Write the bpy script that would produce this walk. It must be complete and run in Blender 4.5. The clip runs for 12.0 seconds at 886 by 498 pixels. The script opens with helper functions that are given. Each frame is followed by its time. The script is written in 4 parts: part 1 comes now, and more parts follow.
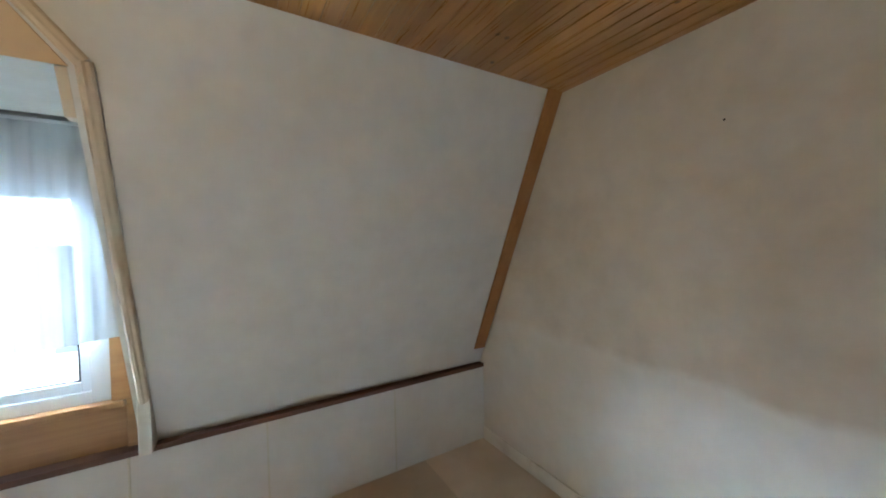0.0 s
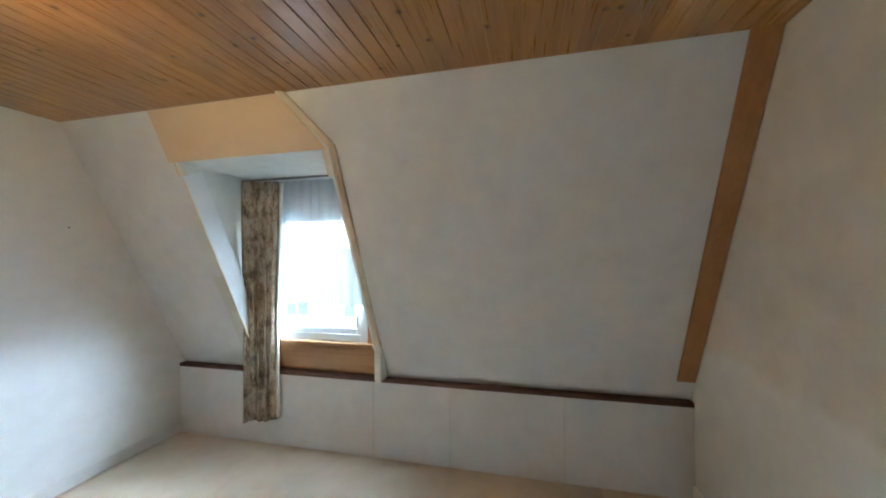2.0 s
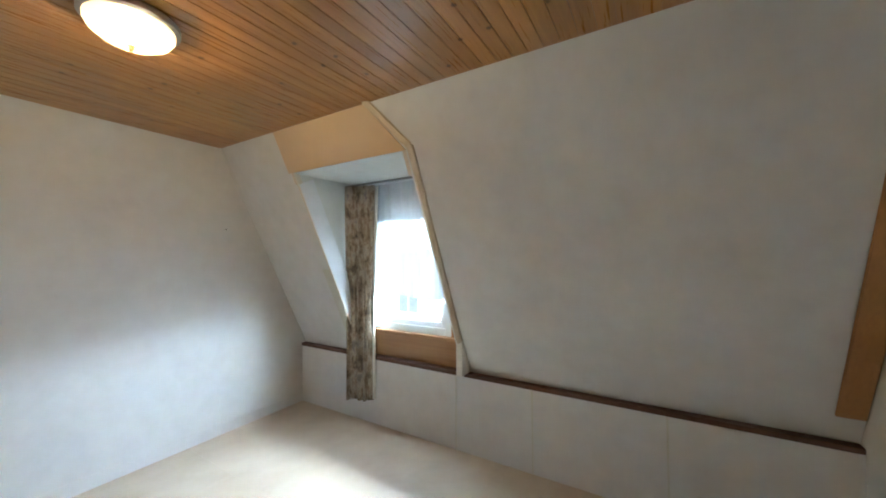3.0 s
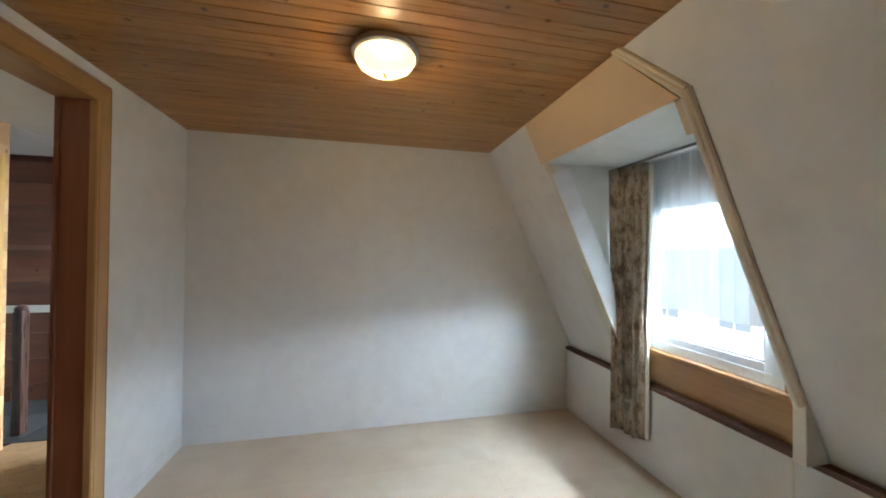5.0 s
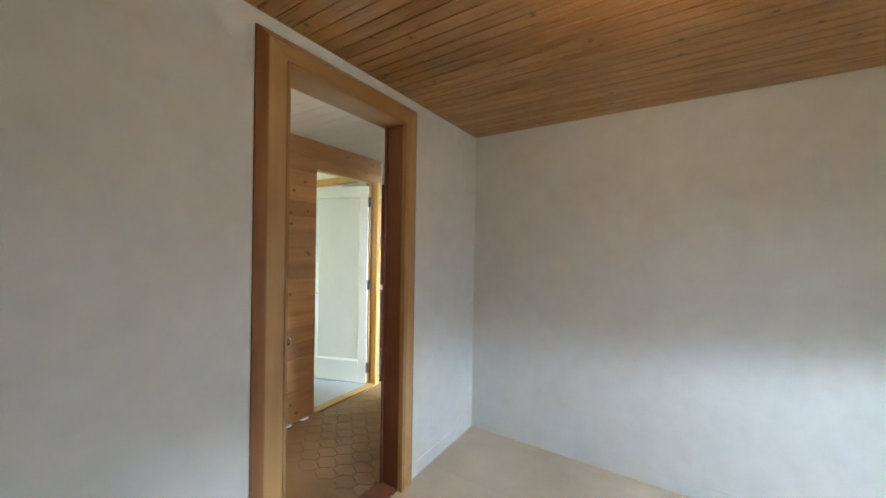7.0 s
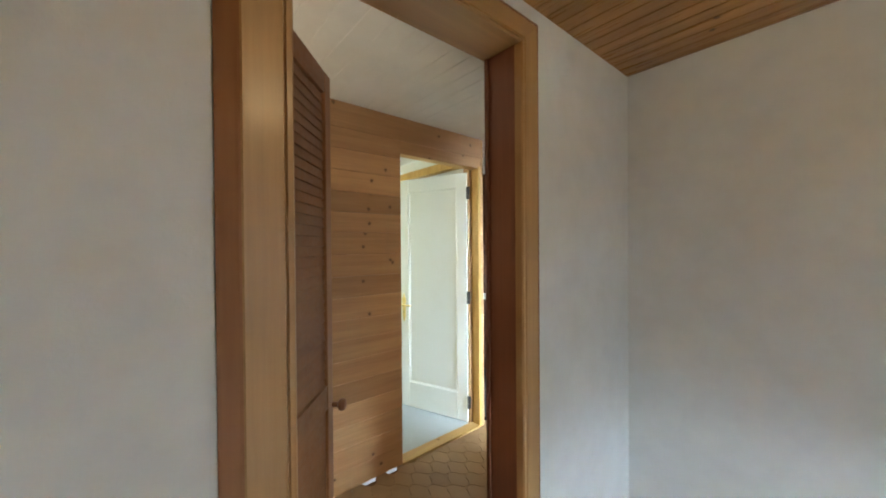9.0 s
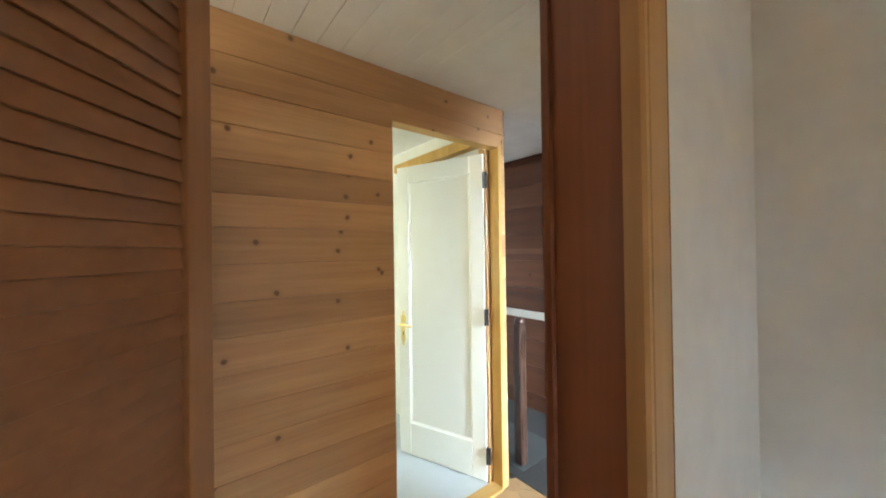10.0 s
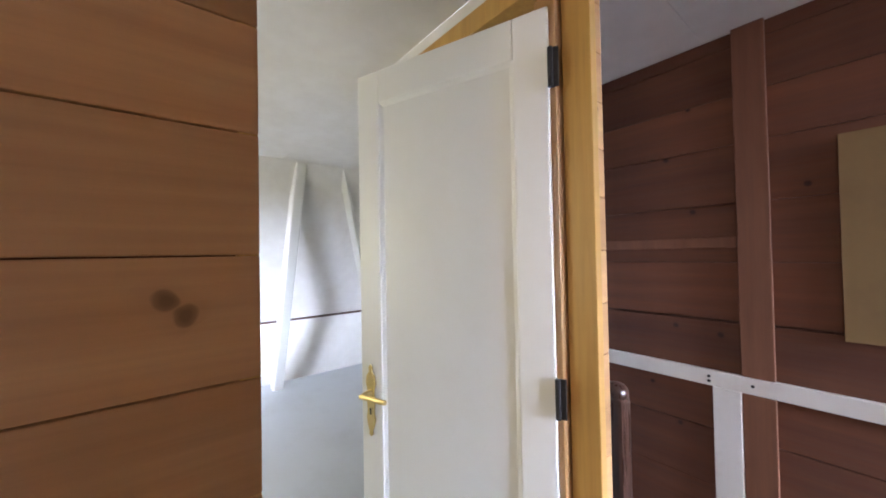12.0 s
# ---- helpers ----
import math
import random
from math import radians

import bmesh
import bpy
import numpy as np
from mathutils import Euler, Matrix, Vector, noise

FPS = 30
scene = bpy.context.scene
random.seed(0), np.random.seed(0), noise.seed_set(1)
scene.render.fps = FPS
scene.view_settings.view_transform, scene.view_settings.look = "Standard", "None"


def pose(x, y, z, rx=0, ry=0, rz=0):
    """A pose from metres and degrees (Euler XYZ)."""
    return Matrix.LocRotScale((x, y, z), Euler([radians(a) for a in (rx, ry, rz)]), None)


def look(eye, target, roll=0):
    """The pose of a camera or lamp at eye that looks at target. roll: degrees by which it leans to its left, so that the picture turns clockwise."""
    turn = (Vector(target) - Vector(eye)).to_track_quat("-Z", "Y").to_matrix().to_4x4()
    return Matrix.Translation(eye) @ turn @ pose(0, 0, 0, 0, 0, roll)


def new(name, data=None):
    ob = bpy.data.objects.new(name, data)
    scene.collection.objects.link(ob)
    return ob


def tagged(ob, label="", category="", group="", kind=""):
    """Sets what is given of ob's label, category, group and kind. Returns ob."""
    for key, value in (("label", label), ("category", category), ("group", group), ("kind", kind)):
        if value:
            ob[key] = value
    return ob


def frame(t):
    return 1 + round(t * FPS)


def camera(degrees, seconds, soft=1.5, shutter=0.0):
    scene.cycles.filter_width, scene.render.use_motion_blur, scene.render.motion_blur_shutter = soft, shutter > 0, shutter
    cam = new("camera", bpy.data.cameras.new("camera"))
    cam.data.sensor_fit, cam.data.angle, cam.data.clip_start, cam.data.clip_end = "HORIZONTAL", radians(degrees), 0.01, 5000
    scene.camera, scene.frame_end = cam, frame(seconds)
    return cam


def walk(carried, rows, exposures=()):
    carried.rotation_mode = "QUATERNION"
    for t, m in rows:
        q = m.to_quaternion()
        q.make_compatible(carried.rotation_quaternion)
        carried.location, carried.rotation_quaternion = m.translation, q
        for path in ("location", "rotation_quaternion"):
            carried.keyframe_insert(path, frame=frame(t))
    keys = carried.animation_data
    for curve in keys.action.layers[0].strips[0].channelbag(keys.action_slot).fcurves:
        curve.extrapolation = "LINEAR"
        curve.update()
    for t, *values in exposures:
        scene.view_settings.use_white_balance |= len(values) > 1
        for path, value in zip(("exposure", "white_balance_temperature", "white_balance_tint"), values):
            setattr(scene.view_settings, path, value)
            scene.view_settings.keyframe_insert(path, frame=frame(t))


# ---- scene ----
cam = camera(104.0, 12.0, soft=1.9)
PATH = [
    (0, (1.005, 0.853, 1.462), (2.719, -0.176, 1.426), -1.4),
    (0.5, (1.078, 0.647, 1.451), (2.966, -0.012, 1.441), -1.4),
    (1, (1.04, 0.448, 1.448), (3.024, 0.194, 1.44), -1.3),
    (1.5, (0.879, 0.304, 1.428), (2.873, 0.453, 1.441), -0.8),
    (2, (0.781, 0.233, 1.444), (2.727, 0.693, 1.463), -0.6),
    (2.5, (0.791, 0.127, 1.379), (2.644, 0.877, 1.437), -0.4),
    (3, (0.853, 0.07, 1.396), (2.569, 1.098, 1.436), -0.4),
    (5, (1.258, 0.169, 1.399), (1.699, 2.12, 1.42), 0.6),
    (5.5, (1.376, 0.161, 1.427), (1.297, 2.159, 1.433), 0.9),
    (6, (1.365, 0.255, 1.408), (0.911, 2.203, 1.404), 1.0),
    (6.5, (1.3, 0.399, 1.415), (0.502, 2.233, 1.404), 0.9),
    (7, (1.275, 0.571, 1.398), (0.19, 2.251, 1.391), 0.9),
    (7.5, (1.215, 0.767, 1.397), (-0.114, 2.261, 1.386), 0.7),
    (7.7, (1.148, 0.847, 1.402), (-0.246, 2.281, 1.378), 0.7),
    (9.3, (0.597, 1.264, 1.427), (-0.948, 2.534, 1.431), -0.7),
    (9.5, (0.492, 1.345, 1.391), (-1.055, 2.613, 1.418), -1.0),
    (10, (0.228, 1.583, 1.418), (-1.332, 2.835, 1.431), -0.8),
    (10.5, (-0.069, 1.769, 1.419), (-1.632, 3.018, 1.423), -0.6),
    (11, (-0.326, 1.949, 1.412), (-1.889, 3.197, 1.418), -0.8),
    (11.5, (-0.546, 2.142, 1.418), (-2.113, 3.386, 1.425), -0.9),
    (12, (-0.755, 2.332, 1.379), (-2.311, 3.588, 1.411), -1.1),
]
walk(cam, [(t, look(a, b, roll)) for t, a, b, roll in PATH], [(0.0, 1.28, 5400, 3), (2.5, 1.25, 5550, 3), (5.0, 0.88, 5950, 6), (5.5, 0.8, 5950, 4), (6.5, 1.02, 5950, 4), (7.6, 1.1, 5900, 4), (9.6, 1.22, 6000, 3), (10.1, 1.45, 6300, 5), (10.5, 1.35, 6700, 7), (11.0, 1.22, 5950, 9), (11.5, 1.05, 5950, 17), (12.0, 0.74, 6000, 26)])

# ---- world, sun, exposure ----
world = bpy.data.worlds.new("world")
scene.world = world
world.use_nodes = True
wn = world.node_tree.nodes
sky = wn.new("ShaderNodeTexSky")
sky.sky_type = "NISHITA"
sky.sun_disc = False
sky.sun_elevation, sky.sun_rotation = radians(34), radians(272)
wn["Background"].inputs["Strength"].default_value = 0.05
world.node_tree.links.new(sky.outputs["Color"], wn["Background"].inputs["Color"])


def lamp(name, kind, m, energy, color, **kw):
    data = bpy.data.lights.new(name, kind)
    data.energy, data.color = energy, color
    ob = new(name, data)
    ob.matrix_world = m
    if kind == "AREA":
        data.shape, data.size, data.size_y = "RECTANGLE", kw["size"], kw["size_y"]
    elif kind == "SUN":
        data.angle = radians(3)
    else:
        data.shadow_soft_size = kw["radius"]
    return ob


# veiled sun from behind the house, onto the fronts across the street
lamp("sun", "SUN", look((-18, 0.5, 12), (0, 0, 0)), 4.5, (1, 0.96, 0.90))
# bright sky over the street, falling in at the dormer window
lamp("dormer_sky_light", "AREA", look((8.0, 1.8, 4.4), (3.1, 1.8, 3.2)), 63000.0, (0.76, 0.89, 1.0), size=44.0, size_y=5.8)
# sky light in the window at the far end of the stairwell
lamp("stair_window_light", "AREA", look((2.05, 3.66, 1.5), (-1.0, 3.66, 1.0)), 0.7, (0.95, 0.97, 1.0), size=0.8, size_y=1.1)
# bulb inside the glass bowl of the ceiling lamp
lamp("ceiling_lamp_bulb", "POINT", pose(1.335, 1.66, 2.192), 50.0, (1.0, 0.80, 0.52), radius=0.03)
# daylight in the opening of the white room's window
lamp("attic_window_light", "AREA", look((-3.0, 0.86, 1.35), (-3.0, 3.0, 1.2)), 14.0, (1.0, 1.0, 0.60), size=1.4, size_y=1.2)
# daylight in the small window at the south end of the landing, behind the louvre doors
lamp("landing_window_light", "AREA", look((-0.38, 0.25, 1.45), (-1.05, 1.5, 1.3)), 7.5, (1.0, 0.84, 0.58), size=0.34, size_y=0.9)


# ---- materials ----
def tree(name):
    m = bpy.data.materials.new(name)
    m.use_nodes = True
    n, l = m.node_tree.nodes, m.node_tree.links
    return m, n, l, n["Principled BSDF"]


def ramp(n, stops):
    r = n.new("ShaderNodeValToRGB")
    e = r.color_ramp.elements
    while len(e) < len(stops):
        e.new(0.5)
    for el, (p, c) in zip(e, stops):
        el.position, el.color = p, (*c, 1)
    return r


def coords(n, l, scale=(1, 1, 1), rot=(0, 0, 0), shift=False):
    tc = n.new("ShaderNodeTexCoord")
    mp = n.new("ShaderNodeMapping")
    mp.inputs["Scale"].default_value = scale
    mp.inputs["Rotation"].default_value = rot
    l.new(tc.outputs["Object"], mp.inputs["Vector"])
    if shift:
        oi = n.new("ShaderNodeObjectInfo")
        mul = n.new("ShaderNodeVectorMath")
        mul.operation = "SCALE"
        mul.inputs[0].default_value = (37.0, 53.0, 71.0)
        l.new(oi.outputs["Random"], mul.inputs["Scale"])
        l.new(mul.outputs["Vector"], mp.inputs["Location"])
    return mp


def noise_node(n, l, vec, scale, detail=4, rough=0.55):
    t = n.new("ShaderNodeTexNoise")
    t.inputs["Scale"].default_value, t.inputs["Detail"].default_value, t.inputs["Roughness"].default_value = scale, detail, rough
    l.new(vec.outputs["Vector"], t.inputs["Vector"])
    return t


def mix(n, l, fac, a, b, blend="MIX"):
    m = n.new("ShaderNodeMix")
    m.data_type, m.blend_type = "RGBA", blend
    for sock, v in ((m.inputs[0], fac), (m.inputs[6], a), (m.inputs[7], b)):
        if hasattr(v, "links"):
            l.new(v, sock)
        elif isinstance(v, tuple):
            sock.default_value = (*v, 1)
        else:
            sock.default_value = v
    return m.outputs[2]


def bump(n, l, height, bsdf, strength, dist):
    b = n.new("ShaderNodeBump")
    b.inputs["Strength"].default_value, b.inputs["Distance"].default_value = strength, dist
    l.new(height, b.inputs["Height"])
    l.new(b.outputs["Normal"], bsdf.inputs["Normal"])


def plaster(name, base, stain, amount, grain=140, rough=0.85, depth=0.0015, pale_low=None):
    """Painted wallpaper: fine chip relief, broad stains."""
    m, n, l, p = tree(name)
    v = coords(n, l)
    big = noise_node(n, l, v, 1.3, 5, 0.6)
    mid = noise_node(n, l, v, 9, 4)
    fine = noise_node(n, l, v, grain, 3, 0.6)
    r1 = ramp(n, [(0.42, (0, 0, 0)), (0.72, (amount, amount, amount))])
    l.new(big.outputs["Fac"], r1.inputs["Fac"])
    c = mix(n, l, r1.outputs["Color"], base, stain)
    if pale_low:
        # paler colour below an uneven line about 0.9 m up
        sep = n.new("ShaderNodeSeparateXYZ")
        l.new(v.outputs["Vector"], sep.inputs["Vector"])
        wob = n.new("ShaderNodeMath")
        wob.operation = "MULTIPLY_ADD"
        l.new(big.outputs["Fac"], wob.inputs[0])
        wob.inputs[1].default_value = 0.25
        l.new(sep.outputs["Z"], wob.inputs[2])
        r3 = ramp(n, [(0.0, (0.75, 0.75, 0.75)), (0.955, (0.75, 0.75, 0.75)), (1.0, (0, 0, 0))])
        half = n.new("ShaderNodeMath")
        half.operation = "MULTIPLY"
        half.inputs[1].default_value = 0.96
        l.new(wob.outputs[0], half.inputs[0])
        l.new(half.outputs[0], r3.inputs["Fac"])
        c = mix(n, l, r3.outputs["Color"], c, pale_low)
    r2 = ramp(n, [(0.3, (0.93, 0.925, 0.92)), (0.7, (1.0, 1.0, 1.0))])
    l.new(mid.outputs["Fac"], r2.inputs["Fac"])
    c = mix(n, l, 1.0, c, r2.outputs["Color"], "MULTIPLY")
    l.new(c, p.inputs["Base Color"])
    p.inputs["Roughness"].default_value = rough
    bump(n, l, fine.outputs["Fac"], p, 0.35, depth)
    return m


def timber(name, light, dark, axis="x", rough=0.45, knots=0.0, grain=1.0, vary=0.25, bump_d=0.0006, coat=0.0, normal=""):
    """Sawn or varnished wood with grain along one axis of the object, and knots."""
    m, n, l, p = tree(name)
    long, wide = 1.2 * grain, 16 * grain
    sc = {"x": (long, wide, wide), "y": (wide, long, wide), "z": (wide, wide, long)}[axis]
    v = coords(n, l, sc, shift=True)
    g = noise_node(n, l, v, 1.0, 6, 0.6)
    v2 = coords(n, l, tuple(s * 4 if s > 4 else s * 2 for s in sc), shift=True)
    fine = noise_node(n, l, v2, 1.5, 3, 0.6)
    r = ramp(n, [(0.3, dark), (0.52, tuple((a + b) / 2 for a, b in zip(light, dark))), (0.72, light)])
    l.new(g.outputs["Fac"], r.inputs["Fac"])
    rf = ramp(n, [(0.3, (0.86, 0.84, 0.82)), (0.65, (1, 1, 1))])
    l.new(fine.outputs["Fac"], rf.inputs["Fac"])
    c = mix(n, l, 1.0, r.outputs["Color"], rf.outputs["Color"], "MULTIPLY")
    oi = n.new("ShaderNodeObjectInfo")
    geo = n.new("ShaderNodeNewGeometry")
    add = n.new("ShaderNodeMath")
    add.operation = "ADD"
    l.new(oi.outputs["Random"], add.inputs[0])
    l.new(geo.outputs["Random Per Island"], add.inputs[1])
    fr = n.new("ShaderNodeMath")
    fr.operation = "FRACT"
    l.new(add.outputs[0], fr.inputs[0])
    rv = ramp(n, [(0.0, (1 - vary, 1 - vary * 1.05, 1 - vary * 1.1)), (1.0, (1, 1, 1))])
    l.new(fr.outputs[0], rv.inputs["Fac"])
    c = mix(n, l, 1.0, c, rv.outputs["Color"], "MULTIPLY")
    if knots:
        ks = (6.6, 6.6, 6.6)
        v3 = coords(n, l, ks, shift=True)
        vo = n.new("ShaderNodeTexVoronoi")
        vo.inputs["Scale"].default_value = 1.0
        if normal:
            vo.voronoi_dimensions = "2D"
            sx = n.new("ShaderNodeSeparateXYZ")
            cx = n.new("ShaderNodeCombineXYZ")
            wob = n.new("ShaderNodeVectorMath")
            wob.operation = "MULTIPLY_ADD"
            wn_ = noise_node(n, l, v3, 4.0, 2)
            l.new(wn_.outputs["Color"], wob.inputs[0])
            wob.inputs[1].default_value = (0.09, 0.09, 0.09)
            l.new(v3.outputs["Vector"], wob.inputs[2])
            l.new(wob.outputs["Vector"], sx.inputs["Vector"])
            a, b = [k for k in "XYZ" if k.lower() != normal]
            l.new(sx.outputs[a], cx.inputs["X"])
            l.new(sx.outputs[b], cx.inputs["Y"])
            l.new(cx.outputs["Vector"], vo.inputs["Vector"])
        else:
            l.new(v3.outputs["Vector"], vo.inputs["Vector"])
        rk = ramp(n, [(0.03, (1, 1, 1)), (0.06, (0.75, 0.75, 0.75)), (0.078, (0.14, 0.14, 0.14)), (0.17, (0, 0, 0))])
        l.new(vo.outputs["Distance"], rk.inputs["Fac"])
        sep = n.new("ShaderNodeSeparateColor")
        l.new(vo.outputs["Color"], sep.inputs["Color"])
        gt = n.new("ShaderNodeMath")
        gt.operation = "GREATER_THAN"
        gt.inputs[1].default_value = 1 - knots
        l.new(sep.outputs[0], gt.inputs[0])
        ml = n.new("ShaderNodeMath")
        ml.operation = "MULTIPLY"
        l.new(rk.outputs["Color"], ml.inputs[0])
        l.new(gt.outputs[0], ml.inputs[1])
        c = mix(n, l, ml.outputs[0], c, tuple(x * 0.32 for x in dark))
    l.new(c, p.inputs["Base Color"])
    rr = ramp(n, [(0.3, (rough - 0.08,) * 3), (0.7, (rough + 0.12,) * 3)])
    l.new(fine.outputs["Fac"], rr.inputs["Fac"])
    l.new(rr.outputs["Color"], p.inputs["Roughness"])
    if coat:
        p.inputs["Coat Weight"].default_value, p.inputs["Coat Roughness"].default_value = coat, 0.25
    bump(n, l, fine.outputs["Fac"], p, 0.4, bump_d)
    return m


def painted(name, base, rough=0.4, dirt=(0.6, 0.55, 0.45), amount=0.25, scale=3.0, metal=0.0, vary=0.0):
    m, n, l, p = tree(name)
    v = coords(n, l, shift=vary > 0)
    a = noise_node(n, l, v, scale, 5, 0.65)
    f = noise_node(n, l, v, 90, 2)
    r = ramp(n, [(0.5, (0, 0, 0)), (0.8, (amount,) * 3)])
    l.new(a.outputs["Fac"], r.inputs["Fac"])
    c = mix(n, l, r.outputs["Color"], base, dirt)
    if vary:
        oi = n.new("ShaderNodeObjectInfo")
        rv = ramp(n, [(0, (1 - vary,) * 3), (1, (1, 1, 1))])
        l.new(oi.outputs["Random"], rv.inputs["Fac"])
        c = mix(n, l, 1.0, c, rv.outputs["Color"], "MULTIPLY")
    l.new(c, p.inputs["Base Color"])
    p.inputs["Roughness"].default_value, p.inputs["Metallic"].default_value = rough, metal
    bump(n, l, f.outputs["Fac"], p, 0.25, 0.0006)
    return m


WALLPAPER = plaster("wallpaper", (0.66, 0.655, 0.65), (0.54, 0.52, 0.48), 0.35)
WALL_SOUTH = plaster("wallpaper_stained", (0.65, 0.59, 0.51), (0.44, 0.37, 0.28), 0.75, pale_low=(0.72, 0.69, 0.64))
DORMER_WHITE = plaster("dormer_white", (0.62, 0.61, 0.55), (0.5, 0.46, 0.37), 0.5, 200, 0.7)
WHITE_WALL = plaster("white_wall", (0.78, 0.77, 0.74), (0.66, 0.62, 0.55), 0.5, 60, 0.8)
HALL_CEIL = plaster("hall_ceiling_white", (0.76, 0.75, 0.71), (0.66, 0.64, 0.58), 0.4, 60, 0.6)
TAN = painted("tan_board", (0.60, 0.44, 0.28), 0.55, (0.48, 0.34, 0.2), 0.5)
CREAM_TRIM = painted("cream_trim", (0.60, 0.51, 0.39), 0.5, (0.42, 0.33, 0.23), 0.5, 8)
PINE_CEIL = timber("varnished_pine_ceiling", (0.50, 0.24, 0.064), (0.35, 0.15, 0.036), "x", 0.32, 0.22, 1.0, 0.2, coat=0.4, normal="z")
PINE_FRAME = timber("varnished_pine_frame", (0.45, 0.255, 0.10), (0.37, 0.195, 0.07), "z", 0.42, 0.0, 0.6, 0.1, coat=0.2)
PINE_HEAD = timber("varnished_pine_head", (0.45, 0.255, 0.10), (0.37, 0.195, 0.07), "y", 0.42, 0.0, 0.6, 0.1, coat=0.2)
CASING_BAND = timber("casing_band_dark", (0.34, 0.15, 0.06), (0.26, 0.105, 0.042), "z", 0.42, 0.0, 0.6, 0.1, coat=0.2)
JAMB = timber("stained_jamb", (0.22, 0.075, 0.035), (0.16, 0.05, 0.023), "z", 0.4, 0.0, 0.6, 0.1, coat=0.2)
BEAM = timber("rafter_wood", (0.46, 0.23, 0.075), (0.36, 0.16, 0.05), "z", 0.6, 0.0, 0.7, 0.1)
SILL_WOOD = timber("window_pine", (0.42, 0.225, 0.08), (0.31, 0.145, 0.048), "y", 0.4, 0.0, 0.7, 0.1, coat=0.3)
LEDGE_WOOD = timber("dark_ledge", (0.13, 0.055, 0.03), (0.06, 0.024, 0.014), "y", 0.6, 0.0, 1.0, 0.1)
PLANK = timber("pine_plank", (0.72, 0.43, 0.20), (0.56, 0.30, 0.13), "y", 0.5, 0.36, 0.7, 0.32, coat=0.1, normal="x")
DARK_PLANK = timber("stained_plank", (0.20, 0.070, 0.028), (0.115, 0.038, 0.017), "x", 0.7, 0.08, 0.8, 0.35, normal="y")
DARK_POST = timber("stained_post", (0.25, 0.105, 0.05), (0.18, 0.072, 0.034), "z", 0.55, 0.0, 1.0, 0.1)
DARK_BATTEN = timber("stained_batten", (0.25, 0.105, 0.05), (0.17, 0.066, 0.032), "z", 0.55, 0.0, 1.0, 0.1)
RAW_PINE = timber("raw_pine", (0.68, 0.42, 0.12), (0.54, 0.30, 0.07), "z", 0.5, 0.5, 1.0, 0.1, normal="x")
RAW_PINE_Y = timber("raw_pine_head", (0.66, 0.43, 0.16), (0.52, 0.30, 0.09), "y", 0.5, 0.4, 1.0, 0.1)
LOUVRE = timber("louvre_wood", (0.27, 0.115, 0.045), (0.20, 0.08, 0.032), "x", 0.45, 0.0, 0.8, 0.1, coat=0.2)
LOUVRE_Z = timber("louvre_stile", (0.32, 0.14, 0.052), (0.24, 0.10, 0.038), "z", 0.45, 0.0, 0.8, 0.1, coat=0.2)
WHITE_PAINT = painted("white_paint", (0.80, 0.80, 0.76), 0.35, (0.66, 0.62, 0.5), 0.25)
WHITE_PVC = painted("window_white", (0.66, 0.68, 0.70), 0.3, (0.6, 0.6, 0.58), 0.2)
RAIL_WHITE = painted("rail_white", (0.72, 0.69, 0.62), 0.45, (0.45, 0.38, 0.3), 0.5, 6)
GREY_FLOOR = painted("grey_floor_paint", (0.50, 0.53, 0.56), 0.4, (0.36, 0.37, 0.38), 0.5, 2)
BLACK_IRON = painted("black_iron", (0.03, 0.028, 0.027), 0.5, (0.09, 0.07, 0.06), 0.4, 20, 0.6)
BRASS = painted("brass", (0.72, 0.56, 0.25), 0.3, (0.4, 0.3, 0.12), 0.4, 30, 1.0)
CHROME = painted("brushed_metal", (0.62, 0.6, 0.57), 0.3, (0.4, 0.38, 0.34), 0.3, 30, 1.0)
BLACK_PLASTIC = painted("black_plastic", (0.02, 0.02, 0.021), 0.45, (0.05, 0.05, 0.05), 0.3)
STEEL_DARK = painted("curtain_rail_metal", (0.25, 0.24, 0.22), 0.4, (0.15, 0.13, 0.1), 0.4, 10, 0.8)
DARK_STAIR = painted("dark_stair_floor", (0.026, 0.022, 0.021), 0.95, (0.045, 0.04, 0.035), 0.5, 12)
NEWEL = timber("newel_wood", (0.08, 0.036, 0.022), (0.045, 0.02, 0.012), "z", 0.3, 0.0, 1.0, 0.1, coat=0.5)
SKIRTING = painted("skirting_cream", (0.76, 0.73, 0.66), 0.5, (0.45, 0.4, 0.32), 0.5, 7)


def carpet_material():
    m, n, l, p = tree("beige_carpet")
    v = coords(n, l, shift=False)
    big = noise_node(n, l, v, 2.2, 5, 0.6)
    fib = noise_node(n, l, v, 260, 2, 0.6)
    r = ramp(n, [(0.35, (0.66, 0.53, 0.39)), (0.65, (0.78, 0.66, 0.52))])
    l.new(big.outputs["Fac"], r.inputs["Fac"])
    rf = ramp(n, [(0.3, (0.82, 0.82, 0.82)), (0.7, (1, 1, 1))])
    l.new(fib.outputs["Fac"], rf.inputs["Fac"])
    c = mix(n, l, 1.0, r.outputs["Color"], rf.outputs["Color"], "MULTIPLY")
    oi = n.new("ShaderNodeObjectInfo")
    rv = ramp(n, [(0, (0.82, 0.81, 0.80)), (1, (1, 1, 1))])
    l.new(oi.outputs["Random"], rv.inputs["Fac"])
    c = mix(n, l, 1.0, c, rv.outputs["Color"], "MULTIPLY")
    l.new(c, p.inputs["Base Color"])
    p.inputs["Roughness"].default_value = 0.42
    bump(n, l, fib.outputs["Fac"], p, 0.5, 0.002)
    return m


